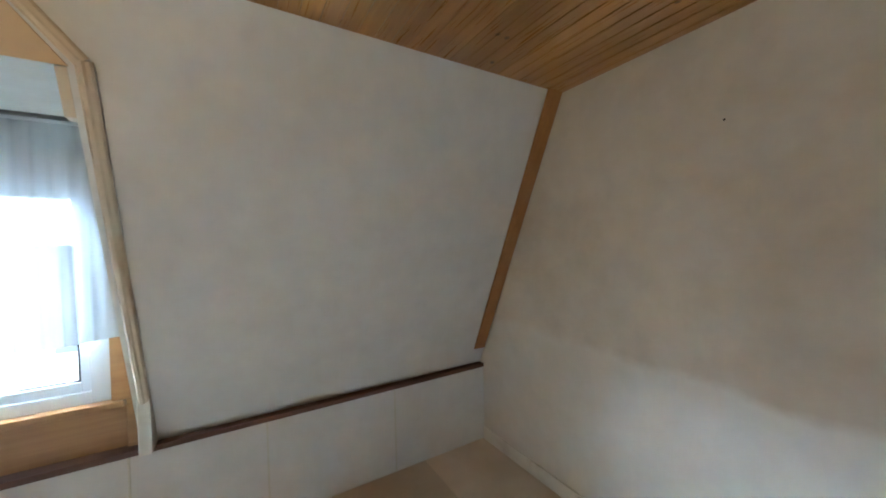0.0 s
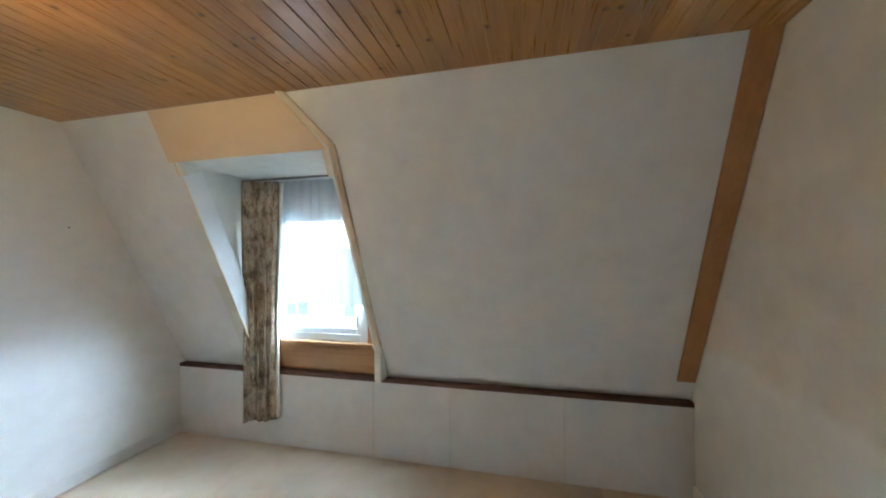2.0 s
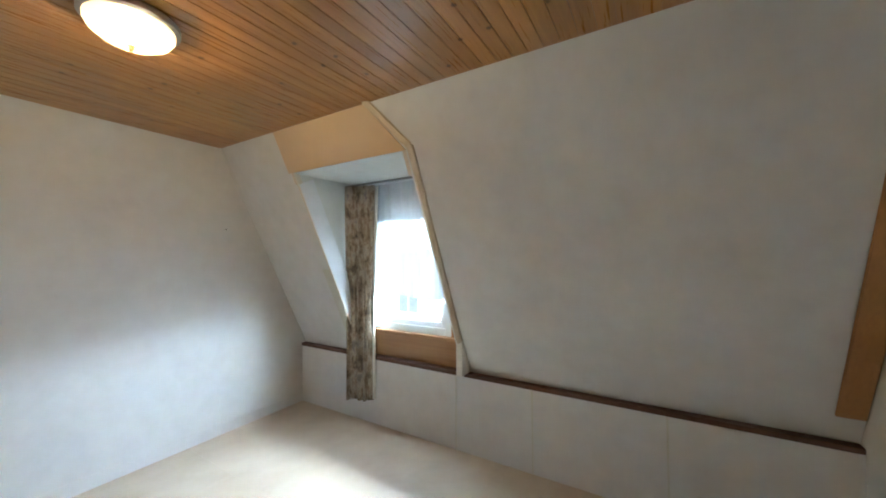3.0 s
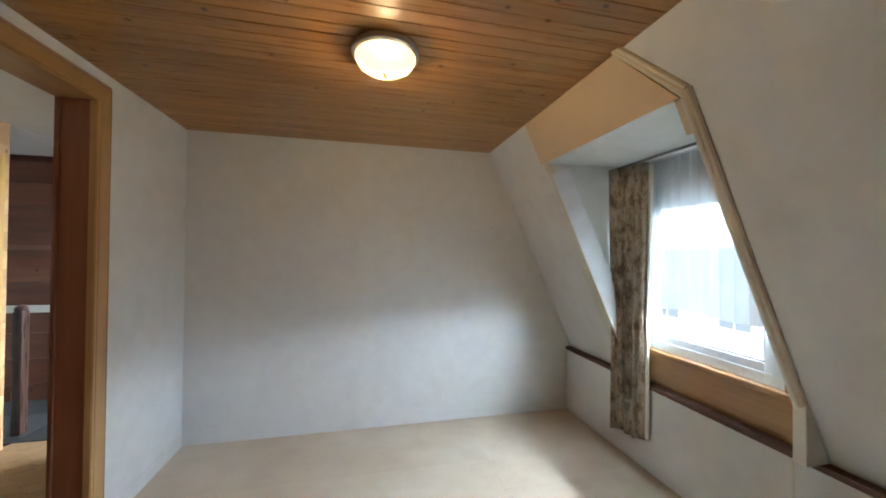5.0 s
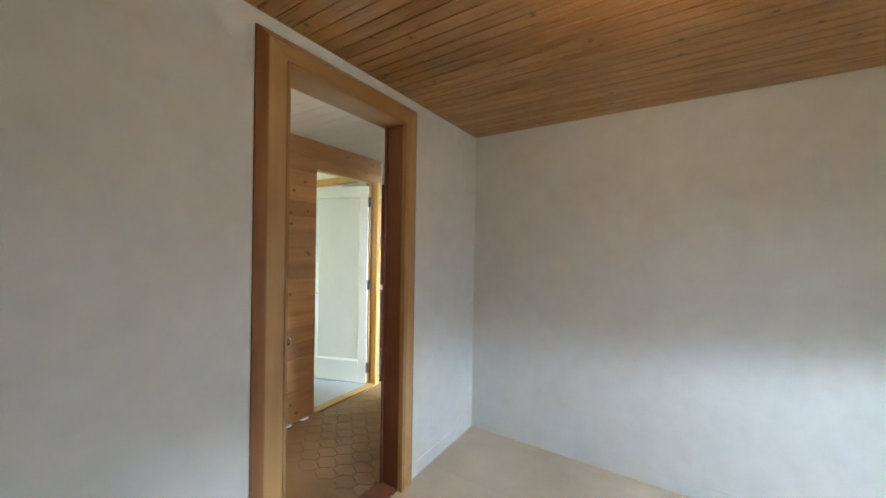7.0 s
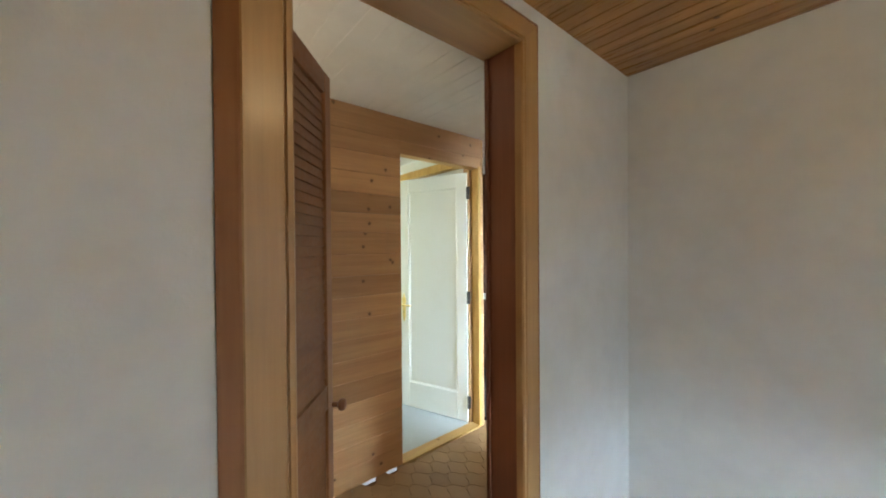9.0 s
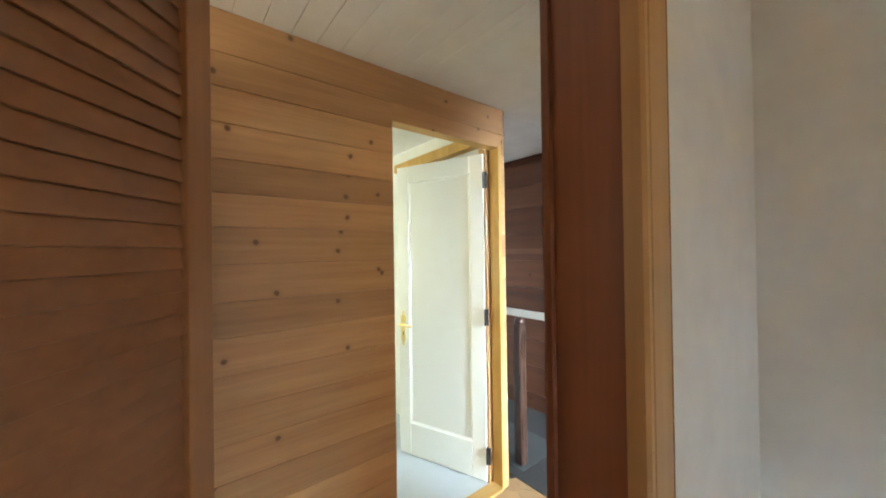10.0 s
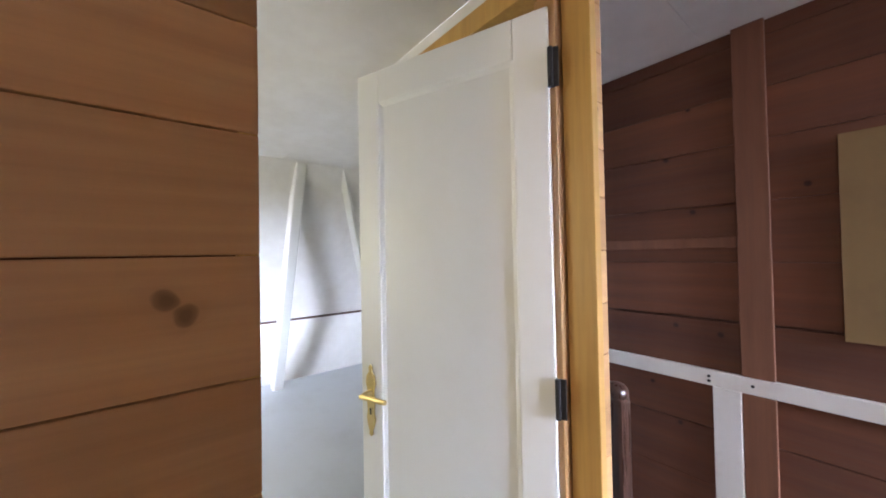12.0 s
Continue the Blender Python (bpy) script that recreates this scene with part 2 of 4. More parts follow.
CARPET = carpet_material()
TILE = painted("cork_tile", (0.34, 0.205, 0.098), 0.55, (0.20, 0.115, 0.052), 0.8, 3, 0.0, 0.12)
TILE_BED = painted("tile_bed", (0.15, 0.09, 0.05), 0.8, (0.09, 0.055, 0.03), 0.5, 6)


def glass_material():
    m, n, l, p = tree("clear_glass")
    p.inputs["Transmission Weight"].default_value = 1.0
    p.inputs["Roughness"].default_value = 0.0
    p.inputs["IOR"].default_value = 1.05
    p.inputs["Base Color"].default_value = (0.97, 0.99, 0.99, 1)
    return m


def sheer_material():
    m, n, l, p = tree("sheer_net")
    out = n["Material Output"]
    n.remove(p)
    d = n.new("ShaderNodeBsdfDiffuse")
    t = n.new("ShaderNodeBsdfTranslucent")
    tr = n.new("ShaderNodeBsdfTransparent")
    for s in (d, t):
        s.inputs["Color"].default_value = (0.55, 0.58, 0.61, 1)
    a = n.new("ShaderNodeMixShader")
    a.inputs[0].default_value = 0.02
    l.new(d.outputs[0], a.inputs[1])
    l.new(t.outputs[0], a.inputs[2])
    v = coords(n, l, (1, 26, 1.5))
    f = noise_node(n, l, v, 1.0, 3)
    r = ramp(n, [(0.3, (0.88, 0.88, 0.88)), (0.7, (0.95, 0.95, 0.95))])
    l.new(f.outputs["Fac"], r.inputs["Fac"])
    b = n.new("ShaderNodeMixShader")
    l.new(r.outputs["Color"], b.inputs[0])
    l.new(tr.outputs[0], b.inputs[1])
    l.new(a.outputs[0], b.inputs[2])
    l.new(b.outputs[0], out.inputs["Surface"])
    return m


def curtain_material():
    """Printed cotton: brown, cream and grey blotches."""
    m, n, l, p = tree("printed_curtain")
    v = coords(n, l, (1, 1, 0.55))
    a = noise_node(n, l, v, 15, 6, 0.7)
    b = noise_node(n, l, coords(n, l, (1, 1, 0.12)), 26, 4, 0.6)
    r = ramp(n, [(0.32, (0.09, 0.068, 0.05)), (0.42, (0.19, 0.14, 0.09)), (0.49, (0.31, 0.24, 0.165)), (0.57, (0.39, 0.33, 0.255)), (0.66, (0.20, 0.175, 0.15))])
    l.new(a.outputs["Fac"], r.inputs["Fac"])
    rb = ramp(n, [(0.35, (0.80, 0.79, 0.78)), (0.65, (1, 1, 1))])
    l.new(b.outputs["Fac"], rb.inputs["Fac"])
    col = mix(n, l, 1.0, r.outputs["Color"], rb.outputs["Color"], "MULTIPLY")
    f = noise_node(n, l, v, 300, 2)
    l.new(col, p.inputs["Base Color"])
    p.inputs["Roughness"].default_value = 0.9
    bump(n, l, f.outputs["Fac"], p, 0.4, 0.0008)
    return m


def bowl_material():
    """Lit frosted glass: lets the bulb's light out and glows."""
    m, n, l, p = tree("lit_opal_glass")
    p.inputs["Base Color"].default_value = (0.85, 0.72, 0.5, 1)
    p.inputs["Roughness"].default_value = 0.25
    p.inputs["Emission Color"].default_value = (1.0, 0.66, 0.26, 1)
    p.inputs["Emission Strength"].default_value = 0.7
    tr = n.new("ShaderNodeBsdfTransparent")
    tr.inputs["Color"].default_value = (1.0, 0.88, 0.68, 1)
    mx = n.new("ShaderNodeMixShader")
    mx.inputs[0].default_value = 0.88
    l.new(tr.outputs[0], mx.inputs[1])
    l.new(p.outputs[0], mx.inputs[2])
    l.new(mx.outputs[0], n["Material Output"].inputs["Surface"])
    return m


GLASS = glass_material()
SHEER = sheer_material()
CURTAIN = curtain_material()
BOWL = bowl_material()
FROSTED = painted("frosted_lens", (0.5, 0.5, 0.5), 0.25, (0.3, 0.3, 0.3), 0.4, 20)


# ---- building helpers ----
def box(bm, x0, x1, y0, y1, z0, z1, bevel=0.0, m=None):
    r = bmesh.ops.create_cube(bm, size=1.0)
    vs = r["verts"]
    bmesh.ops.scale(bm, vec=(x1 - x0, y1 - y0, z1 - z0), verts=vs)
    bmesh.ops.translate(bm, vec=((x0 + x1) / 2, (y0 + y1) / 2, (z0 + z1) / 2), verts=vs)
    if bevel:
        es = list({e for v in vs for e in v.link_edges})
        r = bmesh.ops.bevel(bm, geom=es, offset=bevel, segments=2, affect="EDGES", profile=0.6)
        vs = list({v for f in r["faces"] for v in f.verts} | {v for v in vs if v.is_valid})
    if m is not None:
        bmesh.ops.transform(bm, matrix=m, verts=vs)
    return vs


def prism(bm, poly, depth):
    """A closed prism: poly is a flat ring of points, depth the vector it is swept by."""
    d = Vector(depth)
    a = [bm.verts.new(p) for p in poly]
    b = [bm.verts.new(Vector(p) + d) for p in poly]
    k = len(poly)
    bm.faces.new(a)
    bm.faces.new(list(reversed(b)))
    for i in range(k):
        bm.faces.new((a[i], b[i], b[(i + 1) % k], a[(i + 1) % k]))
    bmesh.ops.recalc_face_normals(bm, faces=bm.faces)


def lathe(bm, profile, seg=40, m=None):
    """A turned solid about z from (radius, height) pairs."""
    rings = []
    for r, z in profile:
        rings.append([bm.verts.new((r * math.cos(2 * math.pi * i / seg), r * math.sin(2 * math.pi * i / seg), z)) for i in range(seg)])
    for a, b in zip(rings, rings[1:]):
        for i in range(seg):
            bm.faces.new((a[i], a[(i + 1) % seg], b[(i + 1) % seg], b[i]))
    bm.faces.new(list(reversed(rings[0])))
    bm.faces.new(rings[-1])
    vs = [v for ring in rings for v in ring]
    bmesh.ops.recalc_face_normals(bm, faces=bm.faces)
    if m is not None:
        bmesh.ops.transform(bm, matrix=m, verts=vs)


def link(name, bm, material, smooth=False):
    me = bpy.data.meshes.new(name)
    bm.to_mesh(me)
    bm.free()
    me.materials.append(material)
    if smooth:
        for poly in me.polygons:
            poly.use_smooth = True
        me.set_sharp_from_angle(angle=radians(40))
    return new(name, me)


def part(name, bm, material, parent, label="", smooth=False):
    ob = link(name, bm, material, smooth)
    ob.parent = parent
    ob.matrix_parent_inverse = parent.matrix_basis.inverted()
    if label:
        tagged(ob, label)
    return ob


def thing(name, x, y, z, label, category, group=""):
    ob = new(name)
    ob.matrix_basis = pose(x, y, z)
    ob.empty_display_size = 0.1
    return tagged(ob, label, category, group)


def setting(name, bm, material, label, category, smooth=False):
    return tagged(link(name, bm, material, smooth), label, category, "", "structure")


def boxes(*rows):
    bm = bmesh.new()
    for r in rows:
        box(bm, *r)
    return bm


# ---- plan ----
XW, XH = 0.0, -0.14          # bedroom side and landing side of the door wall
YN, YS = 3.0, -0.705         # end walls of the bedroom
XK = 3.06                    # knee wall
H = 2.265                    # ceilings
DY0, DY1, DH = 1.386, 2.103, 2.095   # bedroom doorway
XP = -1.17                   # plank partition, landing side
PY0, PY1, PH = 2.413, 3.133, 2.03    # doorway in the partition
PEND = 3.19                  # end of the partition
YP = 4.165                   # picture wall
SX0, SX1, SZ1 = 2.30, 3.105, 0.555   # slope: top x at the ceiling, foot x and height
SLOPE = (SX1 - SX0) / (H - SZ1)


def slope_x(z):
    return SX0 + (H - z) * SLOPE


IN = Vector((-1, 0, -SLOPE)).normalized()   # out of the slope into the room
OYN = 2.25                                  # its north edge below the corner block
OY0, OY1, OZ = 1.255, 2.29, 2.0             # dormer opening in the slope

# ---- bedroom shell ----
bm = boxes((-0.138, 3.5, YS - 0.15, YN + 0.118, -0.12, -0.012))
floor = setting("floor", bm, TILE_BED, "bedroom floor under beige carpet", "floor")
bm = boxes((XH, XW, YS - 0.15, DY0 - 0.03, 0, H), (XH, XW, DY1 + 0.03, YN, 0, H), (XH, XW, DY0 - 0.03, DY1 + 0.03, DH + 0.03, H))
setting("wall_west", bm, WALLPAPER, "white chip-papered wall around the bedroom doorway", "wall")
bm = boxes((XH, 3.6, YN, YN + 0.12, 0, H + 0.1))
setting("wall_north", bm, WALLPAPER, "white chip-papered end wall", "wall")
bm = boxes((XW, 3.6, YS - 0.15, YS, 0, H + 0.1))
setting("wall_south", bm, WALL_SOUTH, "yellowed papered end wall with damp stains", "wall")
bm = boxes((XK, XK + 0.1, YS, 1.29, 0, 0.535), (XK, XK + 0.1, 1.292, YN, 0, 0.535))
knee = setting("knee_wall", bm, WALLPAPER, "low papered knee wall under the slope", "wall")
bm = bmesh.new()
for y in (0.735, 0.007, 1.291, 0.09 - 0.8):
    if y > YS:
        box(bm, XK - 0.0045, XK, y - 0.005, y + 0.005, 0, 0.53, 0.002)
part("paper_seam", bm, DORMER_WHITE, knee)

# slope: south field, north field, strip over the dormer, fill behind the ledge
bm = bmesh.new()
out = -IN * 0.14


def slope_field(y0, y1, z0, z1):
    prism(bm, [(slope_x(z0), y0, z0), (slope_x(z0), y1, z0), (slope_x(z1), y1, z1), (slope_x(z1), y0, z1)], out)


slope_field(YS, OY0, SZ1, H)
slope_field(OY1, YN, SZ1, H)
slope_field(OYN, OY1, SZ1, 1.92)
slope_field(OY0, OY1, OZ, H)
setting("wall_slope", bm, WALLPAPER, "sloping papered mansard wall", "wall")

# dormer: cheeks, soffit
bm = bmesh.new()
prism(bm, [(slope_x(1.92) + 0.004, OYN, 1.92), (slope_x(0.57), OYN, 0.56), (3.2, OYN + 0.05, 0.56), (3.2, OYN + 0.05, 1.92)], (0, 0.1, 0))
prism(bm, [(slope_x(OZ) + 0.004, OY1 - 0.012, OZ + 0.03), (slope_x(1.92), OY1 - 0.012, 1.9205), (3.2, OY1 + 0.02, 1.9205), (3.2, OY1 + 0.02, OZ + 0.03)], (0, 0.08, 0))
setting("dormer_cheek_north", bm, DORMER_WHITE, "cream painted triangular dormer cheek", "wall")
bm = bmesh.new()
prism(bm, [(slope_x(OZ) + 0.004, OY0, OZ + 0.03), (slope_x(0.57), OY0, 0.56), (3.2, OY0 + 0.01, 0.56), (3.2, OY0 + 0.01, OZ + 0.03)], (0, -0.06, 0))
setting("dormer_cheek_south", bm, DORMER_WHITE, "cream painted triangular dormer cheek", "wall")
bm = bmesh.new()
prism(bm, [(slope_x(OZ) + 0.003, OY0 - 0.02, OZ), (3.2, OY0 - 0.02, OZ + 0.03), (3.2, OY1 + 0.12, OZ + 0.03), (slope_x(OZ) + 0.003, OY1 + 0.02, OZ)], (0, 0, 0.05))
setting("dormer_soffit", bm, DORMER_WHITE, "white painted dormer soffit", "ceiling")
bm = boxes((2.2, 3.3, YS - 0.15, YN + 0.15, H + 0.1, H + 0.2), (3.173, 3.186, OY0 - 0.4, 1.36, 0.3, 2.4), (3.173, 3.186, 2.19, OY1 + 0.5, 0.3, 2.4), (3.173, 3.186, OY0 - 0.4, OY1 + 0.5, 2.03, 2.4), (3.173, 3.186, OY0 - 0.4, OY1 + 0.5, -0.1, 0.8))
setting("roof", bm, DARK_PLANK, "roof boarding outside the dormer", "roof")

# ceiling boards run across the room
bm = bmesh.new()
y = YS - 0.0277
while y < YN - 0.001:
    w = min(0.0687, YN - y)
    x1 = SX0 + 0.06
    box(bm, XW, x1, y + 0.002, y + w - 0.0025, H, H + 0.016)
    y += w
box(bm, XW - 0.05, 2.4, YS - 0.1, YN + 0.1, H + 0.006, H + 0.05)
setting("ceiling", bm, PINE_CEIL, "varnished tongue-and-groove pine ceiling", "ceiling")

# ledge on the knee wall
bm = boxes((XK - 0.010, 3.125, YS + 0.002, YN - 0.002, 0.535, 0.562, 0.003))
tagged(link("ledge", bm, LEDGE_WOOD), "dark stained wooden ledge on the knee wall", "ledge", "", "structure")

# rafter in the south corner
u = Vector((SX1 - SX0, 0, SZ1 - H)).normalized()
bm = bmesh.new()
p0 = Vector((SX0, YS + 0.003, H)) - u * 0.05
p1 = Vector((slope_x(0.69), YS + 0.003, 0.69))
prism(bm, [p0, p0 + Vector((0, 0.107, 0)), p1 + Vector((0, 0.094, 0)), p1], IN * 0.014)
bmesh.ops.bevel(bm, geom=list(bm.edges), offset=0.004, segments=2, affect="EDGES")
tagged(link("rafter", bm, BEAM), "brown stained rafter in the corner of the slope", "beam", "", "structure")

# south skirting
bm = boxes((XW + 0.002, XK - 0.003, YS, YS + 0.014, -0.002, 0.085, 0.003))
setting("baseboard", bm, SKIRTING, "cream painted baseboard, scuffed", "baseboard")

bm = boxes((XW + 0.002, XK - 0.002, YN - 0.006, YN, -0.002, 0.085, 0.003))
setting("baseboard_north", bm, WALLPAPER, "low white painted baseboard", "baseboard")
bm = boxes((XW, XW + 0.006, 2.225, YN - 0.012, -0.002, 0.085, 0.003), (XW, XW + 0.006, YS + 0.015, 1.255, -0.002, 0.085, 0.003))
setting("baseboard_west", bm, WALLPAPER, "low white painted baseboard beside the doorway", "baseboard")

# ---- dormer header and its moulding ----
bm = bmesh.new()
hp = [(1.457, H - 0.002), (2.30, H - 0.002), (2.30, OZ), (1.25, OZ)]
prism(bm, [Vector((slope_x(z), y, z)) + IN * 0.002 for y, z in hp], IN * 0.008)
tagged(link("dormer_header", bm, TAN), "tan painted board over the dormer opening", "panel", "", "structure")


def moulding(bm, a, b, w, t, side):
    """A strip along the slope from a to b, w wide towards side, t proud, with a rounded face."""
    a, b = Vector(a), Vector(b)
    d = (b - a).normalized()
    s = IN.cross(d).normalized() * side
    ring = [(0, 0), (0, t * 0.55), (w * 0.2, t), (w * 0.45, t), (w * 0.62, t * 0.8), (w * 0.85, t * 0.7), (w, t * 0.35), (w, 0)]
    va = [bm.verts.new(a + s * p + IN * q) for p, q in ring]
    vb = [bm.verts.new(b + s * p + IN * q) for p, q in ring]
    k = len(ring)
    for i in range(k):
        bm.faces.new((va[i], va[(i + 1) % k], vb[(i + 1) % k], vb[i]))
    bm.faces.new(va)
    bm.faces.new(list(reversed(vb)))
    bmesh.ops.recalc_face_normals(bm, faces=bm.faces)


trim = tagged(new("trim"), "cream painted moulding round the dormer opening", "moulding", "", "structure")
sl = lambda y, z: (slope_x(z), y, z)
bm = bmesh.new()
moulding(bm, sl(1.457, H), sl(1.235, 2.005), 0.040, 0.024, 1)
part("upper_moulding", bm, CREAM_TRIM, trim)
bm = bmesh.new()
moulding(bm, sl(1.235, 2.02), sl(1.235, 0.80), 0.040, 0.024, 1)
part("side_moulding", bm, CREAM_TRIM, trim)
bm = boxes((2.972, 3.125, 1.193, 1.240, 0.5625, 0.81, 0.004))
part("foot_block", bm, RAIL_WHITE, trim)
bm = bmesh.new()
moulding(bm, sl(OYN - 0.004, 1.918), sl(OYN - 0.004, 0.60), 0.016, 0.008, -1)
part("edge_strip", bm, CREAM_TRIM, trim)
for y0, y1, z0, z1 in ((1.256, 1.282, 1.87, 1.998), (2.264, 2.288, 1.90, 1.998)):
    bm = bmesh.new()
    prism(bm, [(slope_x(z0) + 0.002, y0, z0), (slope_x(z0) + 0.002, y1, z0), (slope_x(z1) + 0.002, y1, z1), (slope_x(z1) + 0.002, y0, z1)], Vector((0.05, 0, 0)))
    part("corner_block", bm, CREAM_TRIM, trim)

# ---- window ----
WX = 3.13
win = tagged(new("window_1"), "white framed dormer window with clear glass", "window", "", "structure")
bm = boxes((WX, WX + 0.042, 1.35, 1.42, 0.785, 2.03, 0.004), (WX, WX + 0.042, 2.11, 2.2, 0.785, 2.03, 0.004), (WX, WX + 0.042, 1.42, 2.11, 1.74, 2.03, 0.004), (WX, WX + 0.042, 1.42, 2.11, 0.785, 0.84, 0.004))
part("window_frame", bm, WHITE_PVC, win)
bm = boxes((WX + 0.008, WX + 0.038, 1.42, 1.455, 0.84, 1.74, 0.005), (WX + 0.008, WX + 0.038, 2.075, 2.11, 0.84, 1.74, 0.005), (WX + 0.008, WX + 0.038, 1.455, 2.075, 0.84, 0.885, 0.005), (WX + 0.008, WX + 0.038, 1.455, 2.075, 1.69, 1.74, 0.005))
part("sash", bm, WHITE_PVC, win)
bm = boxes((WX + 0.017, WX + 0.02, 1.455, 2.075, 0.885, 0.893), (WX + 0.017, WX + 0.02, 1.455, 1.463, 0.893, 1.69), (WX + 0.017, WX + 0.02, 2.067, 2.075, 0.893, 1.69))
part("gasket", bm, BLACK_PLASTIC, win)
bm = boxes((WX + 0.023, WX + 0.027, 1.45, 2.08, 0.88, 1.695))
part("pane", bm, GLASS, win).visible_shadow = False
bm = boxes((WX - 0.045, WX + 0.08, 1.305, 2.33, 0.755, 0.785, 0.006))
part("window_sill", bm, SILL_WOOD, win)
bm = boxes((WX - 0.012, WX + 0.01, 1.30, 2.33, 0.5625, 0.755, 0.003))
part("apron_panel", bm, SILL_WOOD, win, "varnished pine panel under the window")
bm = boxes((WX - 0.03, WX + 0.05, 1.262, 1.35, 0.7855, 2.02, 0.004), (WX - 0.03, WX - 0.0, 1.262, 1.30, 0.5625, 0.785, 0.004))
part("side_jamb", bm, SILL_WOOD, win, "varnished pine jamb beside the window")

# ---- doorway casing, mitred at the corners ----
def casing_run(bm, ends, prof=((0, 0), (0, 0.026), (0.03, 0.032), (0.11, 0.032), (0.13, 0.026), (0.16, 0.032), (0.70, 0.032), (0.73, 0.030), (0.97, 0.010), (1.0, 0.006), (1.0, 0))):
    """A casing board between two mitred ends; each end gives the place of a profile point (d outward, q proud)."""
    a = [bm.verts.new(ends[0](d, q)) for d, q in prof]
    b = [bm.verts.new(ends[1](d, q)) for d, q in prof]
    k = len(prof)
    for i in range(k):
        bm.faces.new((a[i], a[(i + 1) % k], b[(i + 1) % k], b[i]))
    bm.faces.new(a)
    bm.faces.new(list(reversed(b)))
    bmesh.ops.recalc_face_normals(bm, faces=bm.faces)


CL, CR, CT = 0.128, 0.119, 0.111
corner_l = lambda d, q: (XW + q, DY0 - d * CL, DH + d * CT)
corner_r = lambda d, q: (XW + q, DY1 + d * CR, DH + d * CT)
foot_l = lambda d, q: (XW + q, DY0 - d * CL, 0.0)
foot_r = lambda d, q: (XW + q, DY1 + d * CR, 0.0)
door = tagged(new("door_1"), "varnished pine door casing of the bedroom", "door frame", "", "structure")
for nm, a, b, mt in (("casing_side", foot_l, corner_l, PINE_FRAME), ("casing_side", foot_r, corner_r, PINE_FRAME), ("casing_head", corner_l, corner_r, PINE_HEAD)):
    bm = bmesh.new()
    casing_run(bm, (a, b))
    part(nm, bm, mt, door)
# outer part of the profile, in a darker colour on all three sides
for a, b in ((foot_l, corner_l), (corner_l, corner_r), (foot_r, corner_r)):
    bm = bmesh.new()
    casing_run(bm, (a, b), ((0.73, 0.004), (0.73, 0.0325), (0.76, 0.031), (0.98, 0.012), (1.015, 0.008), (1.015, 0.001)))
    part("casing_band", bm, CASING_BAND, door, "darker red-brown outer edge of the casing")
bm = boxes((XH, XW, DY1 + 0.003, DY1 + 0.03, 0, DH + 0.03, 0.002))
part("jamb", bm, JAMB, door, "dark red-brown stained jamb")
bm = boxes((XH, XW, DY0 - 0.03, DY0 - 0.003, 0, DH + 0.03, 0.002))
part("jamb", bm, JAMB, door, "dark red-brown stained jamb")
bm = boxes((XH, XW, DY0 - 0.003, DY1 + 0.003, DH + 0.003, DH + 0.03, 0.002))
part("head_jamb", bm, PINE_HEAD, door)
bm = boxes((XH + 0.012, XH + 0.024, DY1 - 0.009, DY1 + 0.003, 0, DH, 0.002))
part("door_stop", bm, JAMB, door)
bm = boxes((XH - 0.005, XW, DY0 - 0.003, DY1 + 0.003, -0.02, 0.006, 0.003))
part("threshold", bm, JAMB, door)


# ---- folding louvre door in the landing ----
def louvre_leaf(parent, ax, ay, bx, by, z0, z1, split):
    """One leaf from a to b: two stiles, three rails, slats over a plain lower panel."""
    L = math.hypot(bx - ax, by - ay)
    m = Matrix.Translation((ax, ay, 0)) @ Matrix.Rotation(math.atan2(by - ay, bx - ax), 4, "Z")
    t = 0.014

    def add(name, mat, *rows):
        b = bmesh.new()
        for r in rows:
            box(b, *r)
        me = part(name, b, mat, parent)
        me.data.transform(m)
        return me

    add("stile", LOUVRE_Z, (0.002, 0.05, -t, t, z0, z1, 0.003))
    add("stile", LOUVRE_Z, (L - 0.05, L - 0.002, -t, t, z0, z1, 0.003))
    for a, c in ((z0, z0 + 0.1), (split - 0.04, split + 0.04), (z1 - 0.07, z1)):
        add("rail", LOUVRE, (0.05, L - 0.05, -t * 0.9, t * 0.9, a, c, 0.002))
    add("panel", LOUVRE, (0.05, L - 0.05, -0.005, 0.005, z0 + 0.1, split - 0.04))
    first = None
    z = split + 0.055
    while z < z1 - 0.075:
        if first is None:
            b = bmesh.new()
            box(b, 0.045, L - 0.045, -0.0025, 0.0025, -0.0225, 0.0225, 0.0015, Matrix.Rotation(radians(-10), 4, "X"))
            first = part("slat", b, LOUVRE, parent)
            me = first.data
            me.transform(m)
            first.location = (0, 0, z)
        else:
            s = new("slat", me)
            s.parent, s.matrix_parent_inverse = parent, first.matrix_parent_inverse
            s.location = (0, 0, z)
        z += 0.031


for ax, ay, bx, by, kx, ky, kr in ((-0.158, 1.390, -0.43, 1.632, -0.412, 1.636, -40), (-1.158, 1.41, -0.93, 1.648, -0.966, 1.632, 45)):
    ld = thing("louvre_door", ax, ay, 0.0, "brown varnished louvre cupboard door standing ajar", "door", "louvre cupboard doors")
    louvre_leaf(ld, ax, ay, bx, by, 0.012, 2.0, 0.93)
    bm = bmesh.new()
    lathe(bm, [(0.008, 0), (0.008, 0.018), (0.018, 0.024), (0.021, 0.034), (0.016, 0.044), (0.004, 0.048)], 24, pose(kx, ky, 0.89, -90, 0, kr))
    part("knob", bm, LOUVRE_Z, ld, "small turned wooden knob", True)

